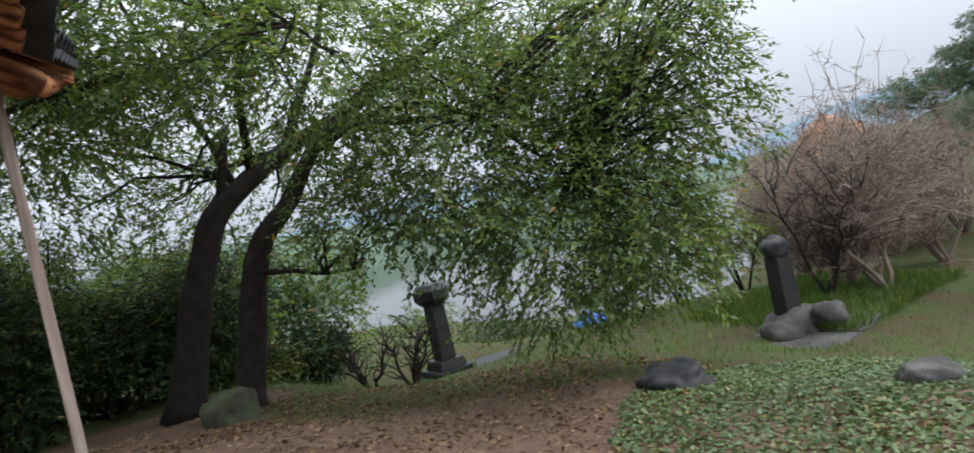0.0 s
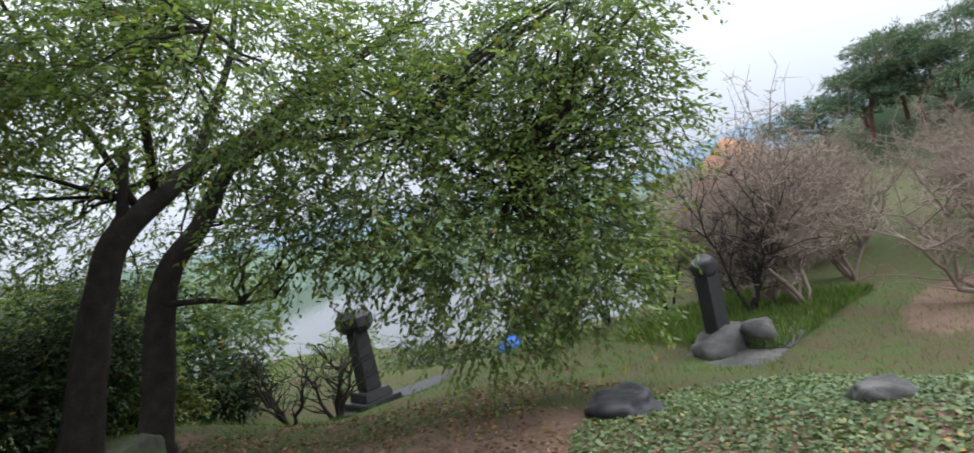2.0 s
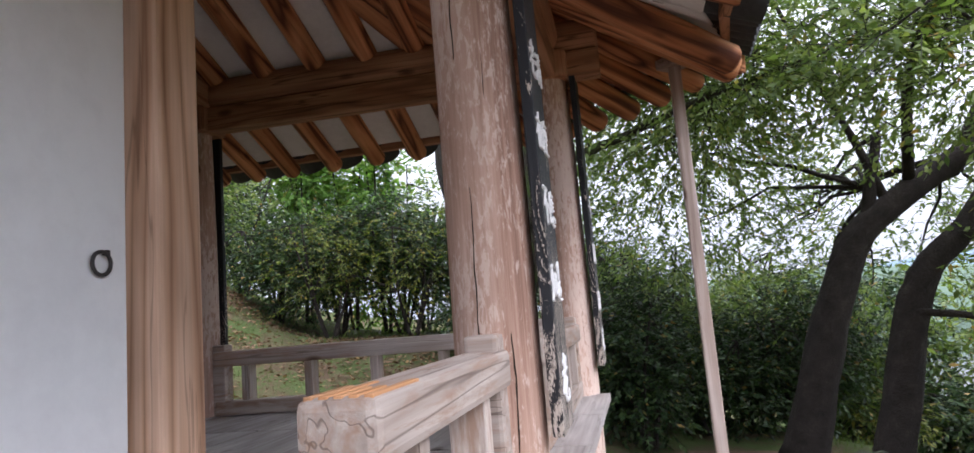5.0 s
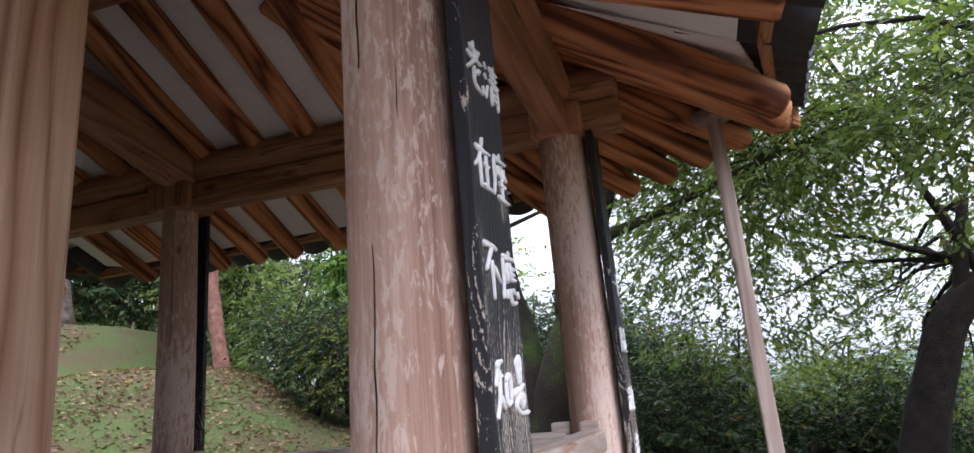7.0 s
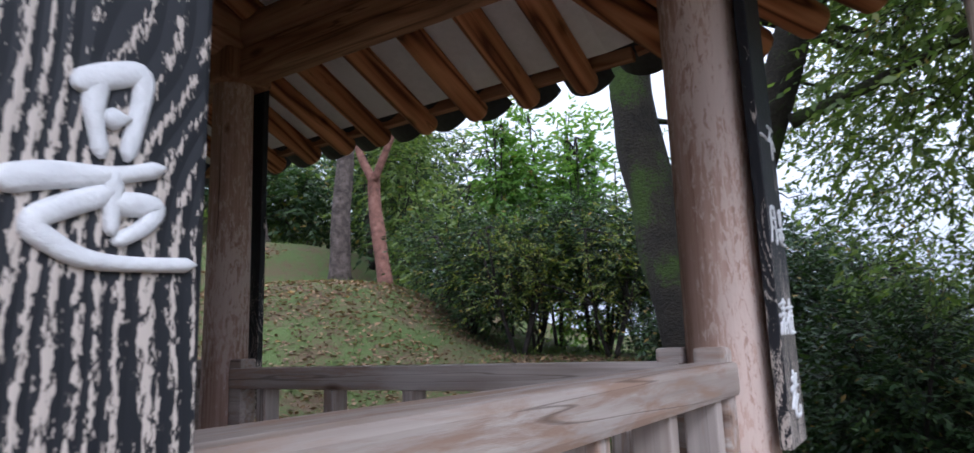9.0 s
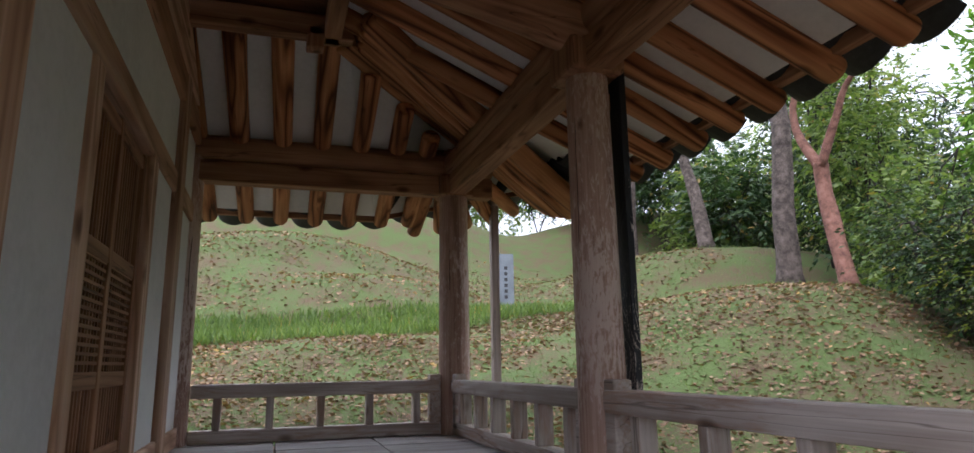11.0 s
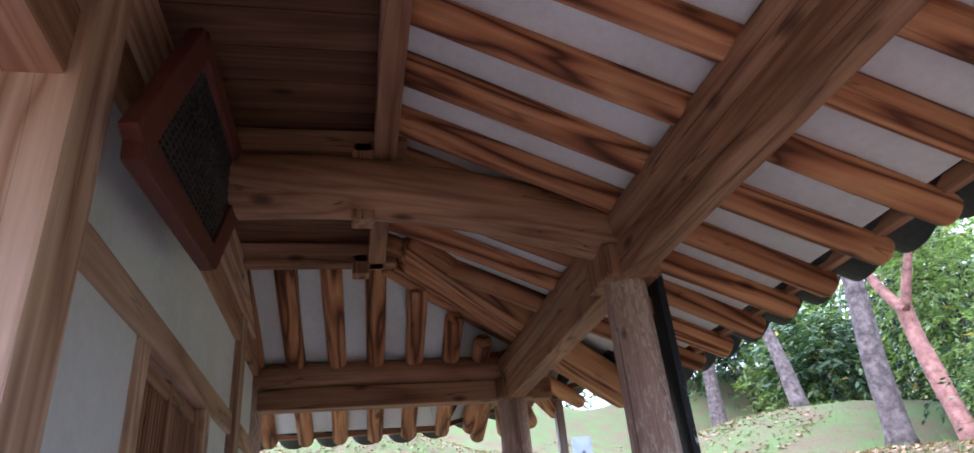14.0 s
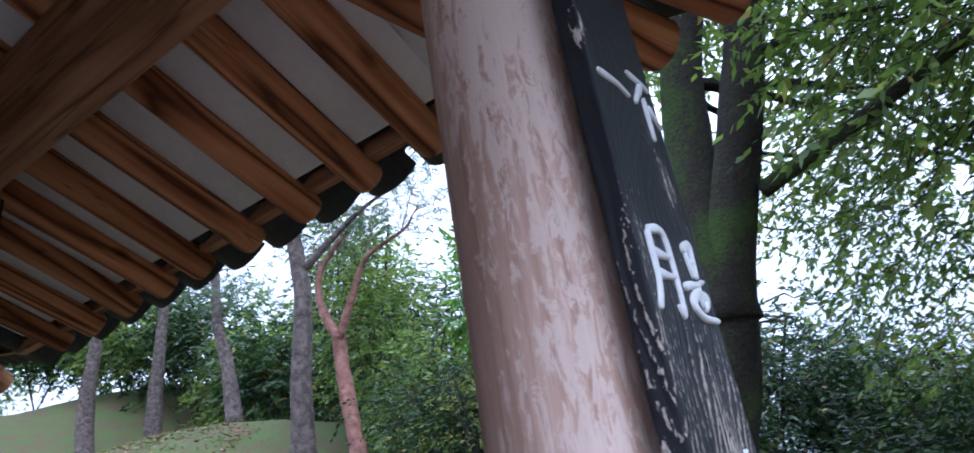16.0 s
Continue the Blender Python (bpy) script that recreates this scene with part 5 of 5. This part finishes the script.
pine(-9.2, 11.4, [([(0, 0, 0), (0.02, 0, 1.4), (0.1, 0.05, 2.8), (-0.05, 0, 4.4), (0.3, 0.2, 6.5)], 0.21, 0.1), ([(0.1, 0.05, 3.2), (0.9, 0.5, 4.0), (2.0, 0.9, 4.6)], 0.08, 0.02)],
     [((0.3, 0.2, 6.6), (1.6, 1.6, 0.6), 300), ((1.8, 0.8, 4.9), (1.0, 0.9, 0.4), 160)], M_BARK_PINE, 120, "tall pine with a straight grey scaly trunk")
pine(-8.9, 12.3, [([(0, 0, 0), (-0.25, 0.1, 0.9), (-0.45, 0.15, 1.9), (-0.4, 0.1, 2.3)], 0.15, 0.12), ([(-0.42, 0.1, 2.2), (-0.85, 0.1, 3.0), (-0.9, 0.2, 3.7), (-0.4, 0.4, 4.3)], 0.1, 0.04), ([(-0.4, 0.1, 2.2), (-0.05, 0.2, 3.0), (0.25, 0.3, 3.6), (1.0, 0.5, 3.9)], 0.09, 0.03)],
     [((-0.9, 0.4, 4.6), (1.2, 1.0, 0.5), 240), ((0.9, 0.6, 4.4), (1.1, 1.0, 0.4), 200)], M_BARK_RED, 121, "red-barked pine with a forked trunk")
pine(-15.6, 14.6, [([(0, 0, 0), (-0.3, 0, 1.5), (-0.8, 0, 3.0), (-1.2, 0.2, 4.6)], 0.24, 0.1)], [((-1.1, 0.2, 4.6), (1.8, 1.8, 0.9), 320), ((-0.2, 0.4, 3.4), (1.2, 1.2, 0.5), 160)], M_BARK_PINE, 122, "leaning pine with a grey trunk on the slope")
pine(-22.5, 14.2, [([(0, 0, 0), (-0.2, 0, 1.8), (0.1, 0, 3.6), (0, 0.2, 6)], 0.32, 0.14)], [((0, 0.2, 6.2), (2.4, 2.4, 1.0), 300)], M_BARK_PINE, 123, "pine with a thick grey trunk on the hill")
pine(-22.0, 16.0, [([(0, 0, 0), (0, 0, 1.8), (0.2, 0, 3.6), (0.1, 0.2, 6)], 0.32, 0.14)], [((0, 0.2, 6.2), (2.4, 2.4, 1.0), 300)], M_BARK_PINE, 124, "pine with a thick upright trunk on the hill")


# ---- stones and monuments ----
def boulder(x, y, r, h, seed, label, mat=None, name="boulder"):
    z = height(x, y)
    bm = bmesh.new()
    bmesh.ops.create_icosphere(bm, subdivisions=4, radius=1.0)
    for v in bm.verts:
        p = v.co.copy()
        n1 = noise.noise(p * 1.3 + Vector((seed, 0, 0))) * 0.32 + noise.noise(p * 2.7 + Vector((seed, 2, 0))) * 0.2 + noise.noise(p * 8 + Vector((seed, 5, 0))) * 0.05
        p *= 1 + n1
        p.z = min(p.z, 0.75 + 0.08 * noise.noise(p * 3))
        v.co = (p.x * r, p.y * r * 0.8, p.z * h)
    me = mesh_of(bm, name, True)
    me.materials.append(mat or M_ROCK)
    ob = tagged(new(name, me), label, "rock", "boulders")
    ob.matrix_basis = pose(x, y, z, 0, 0, seed * 40)
    return ob


boulder(1.35, 8.05, 0.36, 0.42, 1, "mossy green-grey boulder at the foot of a tree")
boulder(4.7, 4.5, 0.42, 0.26, 2, "low dark flat boulder in the grass", M_STONE_DARK)
boulder(5.2, 2.45, 0.24, 0.18, 3, "grey boulder half sunk in ground cover", M_STONE)
boulder(0.45, 5.9, 0.22, 0.14, 4, "small pale stone beside the strut", M_STONE)
boulder(5.4, 1.4, 0.36, 0.1, 5, "long low dark stone at the edge of the path", M_STONE_DARK)


def prism(bm, c, w, d, z0, z1, taper=1.0, bevel=0.015):
    got = bmesh.ops.create_cube(bm, size=1.0, matrix=Matrix.Translation((c[0], c[1], (z0 + z1) / 2)) @ Matrix.Diagonal((w, d, z1 - z0, 1)))
    for v in got["verts"]:
        if v.co.z > (z0 + z1) / 2:
            v.co.x = c[0] + (v.co.x - c[0]) * taper
            v.co.y = c[1] + (v.co.y - c[1]) * taper
    bmesh.ops.bevel(bm, geom=list({e for v in got["verts"] for e in v.link_edges}), offset=bevel, segments=2, affect="EDGES")


MX, MY = 6.35, 12.1
mz = height(MX, MY)
mon = thing("stone_pillar", (MX, MY, mz), "dark stone pillar with a carved octagonal cap on a stepped plinth", "monument")
for name, w, z0, z1, tp in (("plinth", 0.86, 0.1, 0.24, 1.0), ("plinth", 0.64, 0.24, 0.42, 0.9), ("shaft", 0.36, 0.42, 1.62, 0.9)):
    bm = bmesh.new()
    prism(bm, (MX, MY), w, w, mz + z0, mz + z1, tp, 0.02)
    ob = part(name, bm, M_STONE_DARK, mon)
bm = bmesh.new()
for r0, r1, z0, z1 in ((0.26, 0.37, 1.58, 1.7), (0.37, 0.37, 1.7, 1.88), (0.37, 0.28, 1.88, 2.0)):
    bmesh.ops.create_cone(bm, cap_ends=True, segments=8, radius1=r0, radius2=r1, depth=z1 - z0, matrix=Matrix.Translation((MX, MY, mz + (z0 + z1) / 2)) @ Matrix.Rotation(radians(22), 4, "Z"))
part("cap", bm, M_STONE_DARK, mon, "carved octagonal capstone")
base = thing("kerb_slab", (MX + 0.8, MY, mz), "long dark stone kerb slab on the grass", "slab")
bm = bmesh.new()
add_box(bm, (MX, MY, mz + 0.05), (1.15, 1.15, 0.12), Matrix.Rotation(radians(20), 4, "Z"), 0.02)
add_box(bm, (MX + 1.5, MY - 0.35, mz + 0.06), (2.0, 0.75, 0.14), Matrix.Rotation(radians(-14), 4, "Z"), 0.02)
part("slab", bm, M_STONE_DARK, base)

TX, TY = 9.0, 5.95
tz = height(TX, TY) - 0.12
stele = thing("turtle_stele", (TX, TY, tz), "dark stone stele with a carved crest standing on a turtle-shaped base", "monument")
bm = bmesh.new()
prism(bm, (TX, TY), 0.4, 0.22, tz + 0.36, tz + 1.32, 0.98, 0.015)
part("tablet", bm, M_STONE_DARK, stele, "dark upright stone tablet")
bm = bmesh.new()
bmesh.ops.create_icosphere(bm, subdivisions=3, radius=0.27, matrix=Matrix.Translation((TX, TY, tz + 1.42)) @ Matrix.Diagonal((1.05, 0.55, 0.75, 1)))
for v in bm.verts:
    v.co += v.normal * 0.07 * noise.noise(v.co * 7)
part("crest", bm, M_STONE_DARK, stele, "carved dark dragon crest", True)
bm = bmesh.new()
bmesh.ops.create_icosphere(bm, subdivisions=4, radius=0.5, matrix=Matrix.Translation((TX, TY - 0.05, tz + 0.2)) @ Matrix.Diagonal((1.25, 0.8, 0.55, 1)))
bmesh.ops.create_icosphere(bm, subdivisions=3, radius=0.2, matrix=Matrix.Translation((TX + 0.1, TY - 0.62, tz + 0.42)) @ Matrix.Diagonal((0.9, 1.2, 0.9, 1)))
for v in bm.verts:
    v.co += v.normal * (0.1 * noise.noise(v.co * 4) + 0.04 * noise.noise(v.co * 11))
part("turtle_base", bm, M_STONE, stele, "weathered turtle-shaped stone base", True)
pl2 = thing("stone_platform", (TX, TY, tz), "flat weathered stone platform of several slabs", "platform")
for k, (dx, dy, w, d) in enumerate(((-0.55, -0.35, 1.0, 1.5), (0.5, -0.2, 1.0, 1.5), (1.5, 0.0, 1.0, 1.4), (2.5, 0.15, 0.9, 1.2))):
    bm = bmesh.new()
    add_box(bm, (TX + dx, TY + dy, tz + 0.05 - 0.01 * k), (w - 0.02, d, 0.2), Matrix.Rotation(radians(8), 4, "Z"), 0.025)
    part("stone_slab", bm, M_STONE, pl2)

SX, SY = -13.6, 8.1
sz = height(SX, SY)
st2 = thing("stele", (SX, SY, sz), "small blue-grey inscribed stone stele on a low base", "monument")
bm = bmesh.new()
prism(bm, (SX, SY), 0.16, 0.36, sz + 0.1, sz + 1.25, 1.0, 0.012)
part("tablet", bm, M_STONE_BLUE, st2)
bm = bmesh.new()
prism(bm, (SX, SY), 0.5, 0.7, sz - 0.05, sz + 0.12, 0.95, 0.02)
part("base", bm, M_STONE, st2)
for i in range(6):
    bm = bmesh.new()
    add_box(bm, (SX + 0.082, SY, sz + 0.95 - 0.12 * i), (0.006, 0.07, 0.07), None, 0.002)
    part("carved_mark", bm, M_STONE_DARK, st2, "illegible carved character")


# ---- bare thickets, east ----
def bare_tree(x, y, h, spread, seed, n=420, lean=0.0, name="bare_shrub", mat=None, r=0.05, leafy_bits=60, group="bare thicket"):
    rnd, rs = random.Random(seed), np.random.RandomState(seed)
    z = height(x, y) - 0.05
    tr = thing(name, (x, y, z), "leafless purple-brown shrub with dense fine twigs", "shrub", group)
    bm = bmesh.new()
    tips = []
    for k in range(4):
        a = rnd.uniform(0, 6.28)
        top = Vector((x + lean + 0.6 * spread * math.cos(a), y + 0.6 * spread * math.sin(a), z + h * rnd.uniform(0.55, 0.8)))
        line = bend_line((x, y, z), top, 6, 0.0, rnd, 0.06)
        sweep(bm, line, [r * (1 - 0.7 * i / 6) for i in range(7)], 6, False)
        for q in line[2:]:
            for j in range(3):
                e = q + Vector((rnd.gauss(0, 0.4) * spread, rnd.gauss(0, 0.4) * spread, abs(rnd.gauss(0.15, 0.25)) * h))
                ln = bend_line(q, e, 4, 0.03, rnd, 0.08)
                sweep(bm, ln, [r * 0.3 * (1 - 0.7 * i / 4) for i in range(5)], 5, False)
                tips += ln[1:]
    part("stem", bm, mat or M_TWIG, tr, "", True)
    c = np.array([tips[rs.randint(len(tips))] for _ in range(n)])
    d = rs.normal(0, 1, (n, 3))
    d[:, 2] = np.abs(d[:, 2]) * 0.8
    e = c + d / np.linalg.norm(d, axis=1)[:, None] * (rs.uniform(0.15, 0.4, n) * spread * 0.55)[:, None]
    off = np.array((x, y, z))
    c2 = np.concatenate([c, c + (e - c) * 0.5, c + (e - c) * 0.6])
    e2 = np.concatenate([e, c + (e - c) * 0.5 + rs.normal(0, 0.16, (n, 3)) * spread * 0.5, c + (e - c) * 0.6 + rs.normal(0, 0.16, (n, 3)) * spread * 0.5])
    place("twig_mass", sticks_mesh("twigs", c2 - off, e2 - off, 0.006, mat or M_TWIG), mat or M_TWIG, tr, Matrix.Translation(off))["kind"] = "stuff"
    if leafy_bits:
        spots = e2[rs.randint(0, len(e2), leafy_bits)] - off
        place("last_leaf", leaves_mesh("last_leaves", spots, 0.07, 0.6, M_LITTER, seed), M_LITTER, tr, Matrix.Translation(off))["kind"] = "stuff"
    return tr


rt = random.Random(21)
done = 0
while done < 66:
    x, y = 11.5 + 13 * rt.random(), -2.5 + 15 * rt.random()
    track = 4.0 + (x - 10.8) * 0.27
    if abs(y - track) < 0.85 or (x - 13.6) ** 2 / 8 + (y - 1.4) ** 2 / 5 < 1 or y > 0.75 * x - 1.2:
        continue
    bare_tree(x, y, rt.uniform(2.5, 3.5), rt.uniform(1.5, 2.0), 200 + done, 620, leafy_bits=110)
    done += 1
bare_tree(12.2, 3.1, 2.0, 1.5, 260, 420, -0.6, "bare_tree", M_TWIG, 0.05, 60, "bare trees")
bare_tree(11.0, 6.4, 2.4, 1.1, 261, 320, 0.0, "bare_tree", M_BARK, 0.04, 60, "bare trees")
bare_tree(5.0, 13.0, 1.7, 0.9, 262, 70, 0.0, "bare_tree", M_BARK, 0.05, 10, "bare trees")
bare_tree(5.3, 11.6, 1.3, 0.8, 263, 60, 0.0, "bare_tree", M_BARK, 0.05, 10, "bare trees")

# undergrowth on the bank and below it
for i, (x, y, r, h) in enumerate(((2.8, 13.8, 1.3, 1.3), (8.5, 17.0, 1.5, 1.5), (10.8, 15.0, 1.4, 1.3), (13.0, 13.0, 1.4, 1.5), (9.2, 9.3, 1.2, 1.6), (10.8, 9.5, 1.4, 2.2), (12.6, 9.2, 1.3, 2.2), (6.6, 18.5, 1.6, 1.2), (12.0, 18.5, 1.6, 1.4), (3.5, 19.5, 1.6, 1.4), (0.5, 17.5, 1.6, 2.2))):
    shrub(x, y, r, h, (M_YELLOW, M_LEAF, M_HEDGE)[i % 3], 300 + i, "wild green undergrowth bush on the bank", n=260, leaf=0.1, group="bank undergrowth")

# pond, lake and far hills
bm = bmesh.new()
n = 40
ring = [bm.verts.new((13.8 + 2.6 * math.cos(6.2832 * i / n) * (1 + 0.08 * math.sin(i * 1.7)), 1.4 + 2.1 * math.sin(6.2832 * i / n), -1.5)) for i in range(n)]
bm.faces.new(ring)
tagged(part("water", bm, M_WATER, None), "dark still pond reflecting the sky", "water", "", "structure")
bm = bmesh.new()
bmesh.ops.create_grid(bm, x_segments=1, y_segments=1, size=1, matrix=Matrix.Translation((46, 60, -4.6)) @ Matrix.Diagonal((44, 44, 1, 1)))
tagged(part("water", bm, M_WATER, None), "pale rippled lake below the bank", "water", "", "structure")


def hill(name, cx, cy, rx, ry, h, mat, seed, label, base=-7):
    bm = bmesh.new()
    n = 36
    rows = []
    for j in range(9):
        f = j / 8
        row = []
        for i in range(n):
            a = 6.2832 * i / n
            k = (1 - f) * (1 + 0.25 * noise.noise(Vector((math.cos(a) * 2, math.sin(a) * 2, seed))))
            row.append(bm.verts.new((cx + rx * k * math.cos(a), cy + ry * k * math.sin(a), base + h * (1 - (1 - f) ** 2) * (1 + 0.15 * noise.noise(Vector((math.cos(a) * 3, f * 3, seed)))))))
        rows.append(row)
    for a, b in zip(rows, rows[1:]):
        for i in range(n):
            bm.faces.new((a[i], a[(i + 1) % n], b[(i + 1) % n], b[i]))
    return tagged(part(name, bm, mat, None, "", True), label, "hill", "", "structure")


# M_FAR and M_SHORE carry aerial haze in their colours: pale blue, pale green
M_FAR = mottled("haze_tinted_far_forest", [(0.3, (0.13, 0.19, 0.24)), (0.7, (0.19, 0.26, 0.31))], 0.02, 0.3, 1.0, 0.0)
M_WOODS = mottled("wooded_slope", [(0.3, (0.03, 0.06, 0.025)), (0.7, (0.07, 0.11, 0.045))], 0.3, 3, 1.0, 0.5, 0.3)
M_SHORE = mottled("haze_tinted_shore", [(0.3, (0.07, 0.11, 0.08)), (0.7, (0.13, 0.18, 0.13))], 0.25, 2, 1.0, 0.6, 0.4)
M_CLAY = mottled("orange_clay", [(0.3, (0.33, 0.16, 0.09)), (0.7, (0.46, 0.25, 0.15))], 0.5, 5, 0.95)
hill("far_shore", 105, 118, 62, 40, 9, M_SHORE, 5, "wooded far shore of the lake, greens paled for haze", -5.5)
hill("far_shore", 30, 135, 70, 30, 10, M_SHORE, 6, "wooded far shore of the lake, greens paled for haze", -5.5)
hill("backdrop_hill", 260, 420, 260, 120, 24, M_FAR, 1, "distant mountains across the lake, coloured pale blue for haze")
hill("backdrop_hill", 420, 130, 140, 160, 26, M_FAR, 2, "distant mountains across the lake, coloured pale blue for haze")
hill("pine_hill", 68, 12, 26, 24, 9, M_WOODS, 3, "low wooded hill with pines", -5)
hill("clay_bank", 44, 23, 5, 4, 5.4, M_CLAY, 4, "bare orange clay bank below the pines", -3.2)
rp = random.Random(9)
for i in range(20):
    x, y = 47 + 10 * rp.random(), -6 + 26 * (i / 20) + rp.random()
    zb = -0.5 + 0.5 * rp.random()
    hgt = rp.uniform(4.5, 7.5) * (1.0 if y < 18 else 0.7)
    lean = rp.uniform(-1.5, 1.5)
    limbs = [([(x, y, zb), (x - 0.3, y + lean * 0.3, zb + hgt * 0.4), (x, y + lean, zb + hgt)], 0.22, 0.06), ([(x - 0.1, y + lean * 0.4, zb + hgt * 0.45), (x - 1.2, y + lean + 1.5, zb + hgt * 0.65)], 0.1, 0.03), ([(x - 0.1, y + lean * 0.4, zb + hgt * 0.5), (x - 1.0, y + lean - 1.6, zb + hgt * 0.75)], 0.1, 0.03)]
    zones = [((x, y + lean, zb + hgt), (1.9, 2.4, 0.8), 260), ((x - 1.2, y + lean + 1.6, zb + hgt * 0.72), (1.5, 1.9, 0.6), 190), ((x - 1.0, y + lean - 1.7, zb + hgt * 0.8), (1.5, 1.9, 0.6), 190), ((x - 1.6, y + lean, zb + hgt * 0.5), (1.3, 2.0, 0.5), 90)]
    tree("pine_tree", limbs, zones, M_BARK_RED, M_NEEDLE, "spreading green pine on the far hill", 400 + i, 0.3, 14, 0.6, -0.2, 4, "tree", "hill pines", 0.16, 0.6)

# tarpaulin by the bank
bm = bmesh.new()
bmesh.ops.create_icosphere(bm, subdivisions=3, radius=1.0, matrix=Matrix.Translation((15.3, 17.6, height(15.3, 17.6) + 0.25)) @ Matrix.Diagonal((0.65, 0.5, 0.45, 1)))
for v in bm.verts:
    v.co += v.normal * 0.12 * noise.noise(v.co * 4)
M_TARP = mottled("blue_tarpaulin", [(0.3, (0.02, 0.09, 0.4)), (0.7, (0.05, 0.2, 0.62))], 3, 20, 0.4)
tagged(part("tarpaulin", bm, M_TARP, None, "", True), "crumpled bright blue tarpaulin heap on the bank", "tarpaulin")

# ---- litter, creeper and grass ----
rl = random.Random(33)


def lay(name, spots, size, mat, seed, label, category, lift=0.012, tilt=0.25, wide=0.6):
    spots = spots.copy()
    spots[:, 2] += lift
    me = leaves_mesh(name, spots, size, tilt, mat, seed, None, wide)
    return tagged(new(name, me), label, category, "", "stuff")


def off_floor(x, y):
    return not (-5.7 < x < -0.75 and -0.5 < y < 5.05)


lay("fallen_leaves", scatter(20000, (-1.5, 6, -1.5, 9.0, lambda x, y: off_floor(x, y)), rl), 0.065, M_LITTER, 1, "brown fallen leaves strewn on bare earth", "leaves")
lay("fallen_leaves", scatter(34000, (-12, -2.2, 2, 12, lambda x, y: off_floor(x, y)), rl), 0.07, M_LITTER, 2, "brown fallen leaves strewn over the slope", "leaves")
lay("fallen_leaves", scatter(16000, (-24, -10, -1, 14, lambda x, y: not (-13.6 < x < -11.5)), rl), 0.1, M_LITTER, 3, "brown fallen leaves on the upper slope", "leaves")
lay("ground_cover", scatter(12000, (3.0, 7.5, 1.2, 5.0, lambda x, y: (x - 5.0) ** 2 / 4.4 + (y - 3.0) ** 2 / 2.6 < 1 + 0.3 * noise.noise(Vector((x, y, 0)))), rl), 0.05, M_CREEPER, 4, "low creeping ground cover with pale green leaves", "plants", 0.03, 0.35, 0.7)


def grass(name, count, spot, size, seed, label, droop=-1.6):
    at = scatter(count, spot, rl)
    me = leaves_mesh(name, at, size, 0.5, M_GRASS, seed, np.tile(np.array([[0.0, 0.0, 1.2]]), (len(at), 1)), 0.09)
    return tagged(new(name, me), label, "grass", "", "stuff")


grass("grass", 20000, (1.5, 14, 2, 15, lambda x, y: x * 0.6 + y > 7.5 or x > 7), 0.09, 5, "short green grass on the bank")
grass("grass", 30000, (-22, -4, 1, 15, lambda x, y: True), 0.08, 6, "short green grass on the slope")
grass("grass", 20000, (-13.4, -11.6, -2, 10, lambda x, y: True), 0.2, 7, "bright green grass strip along the slope")
grass("grass", 9000, (9, 13, 5.0, 8, lambda x, y: True), 0.22, 8, "tall green grass beside the path")
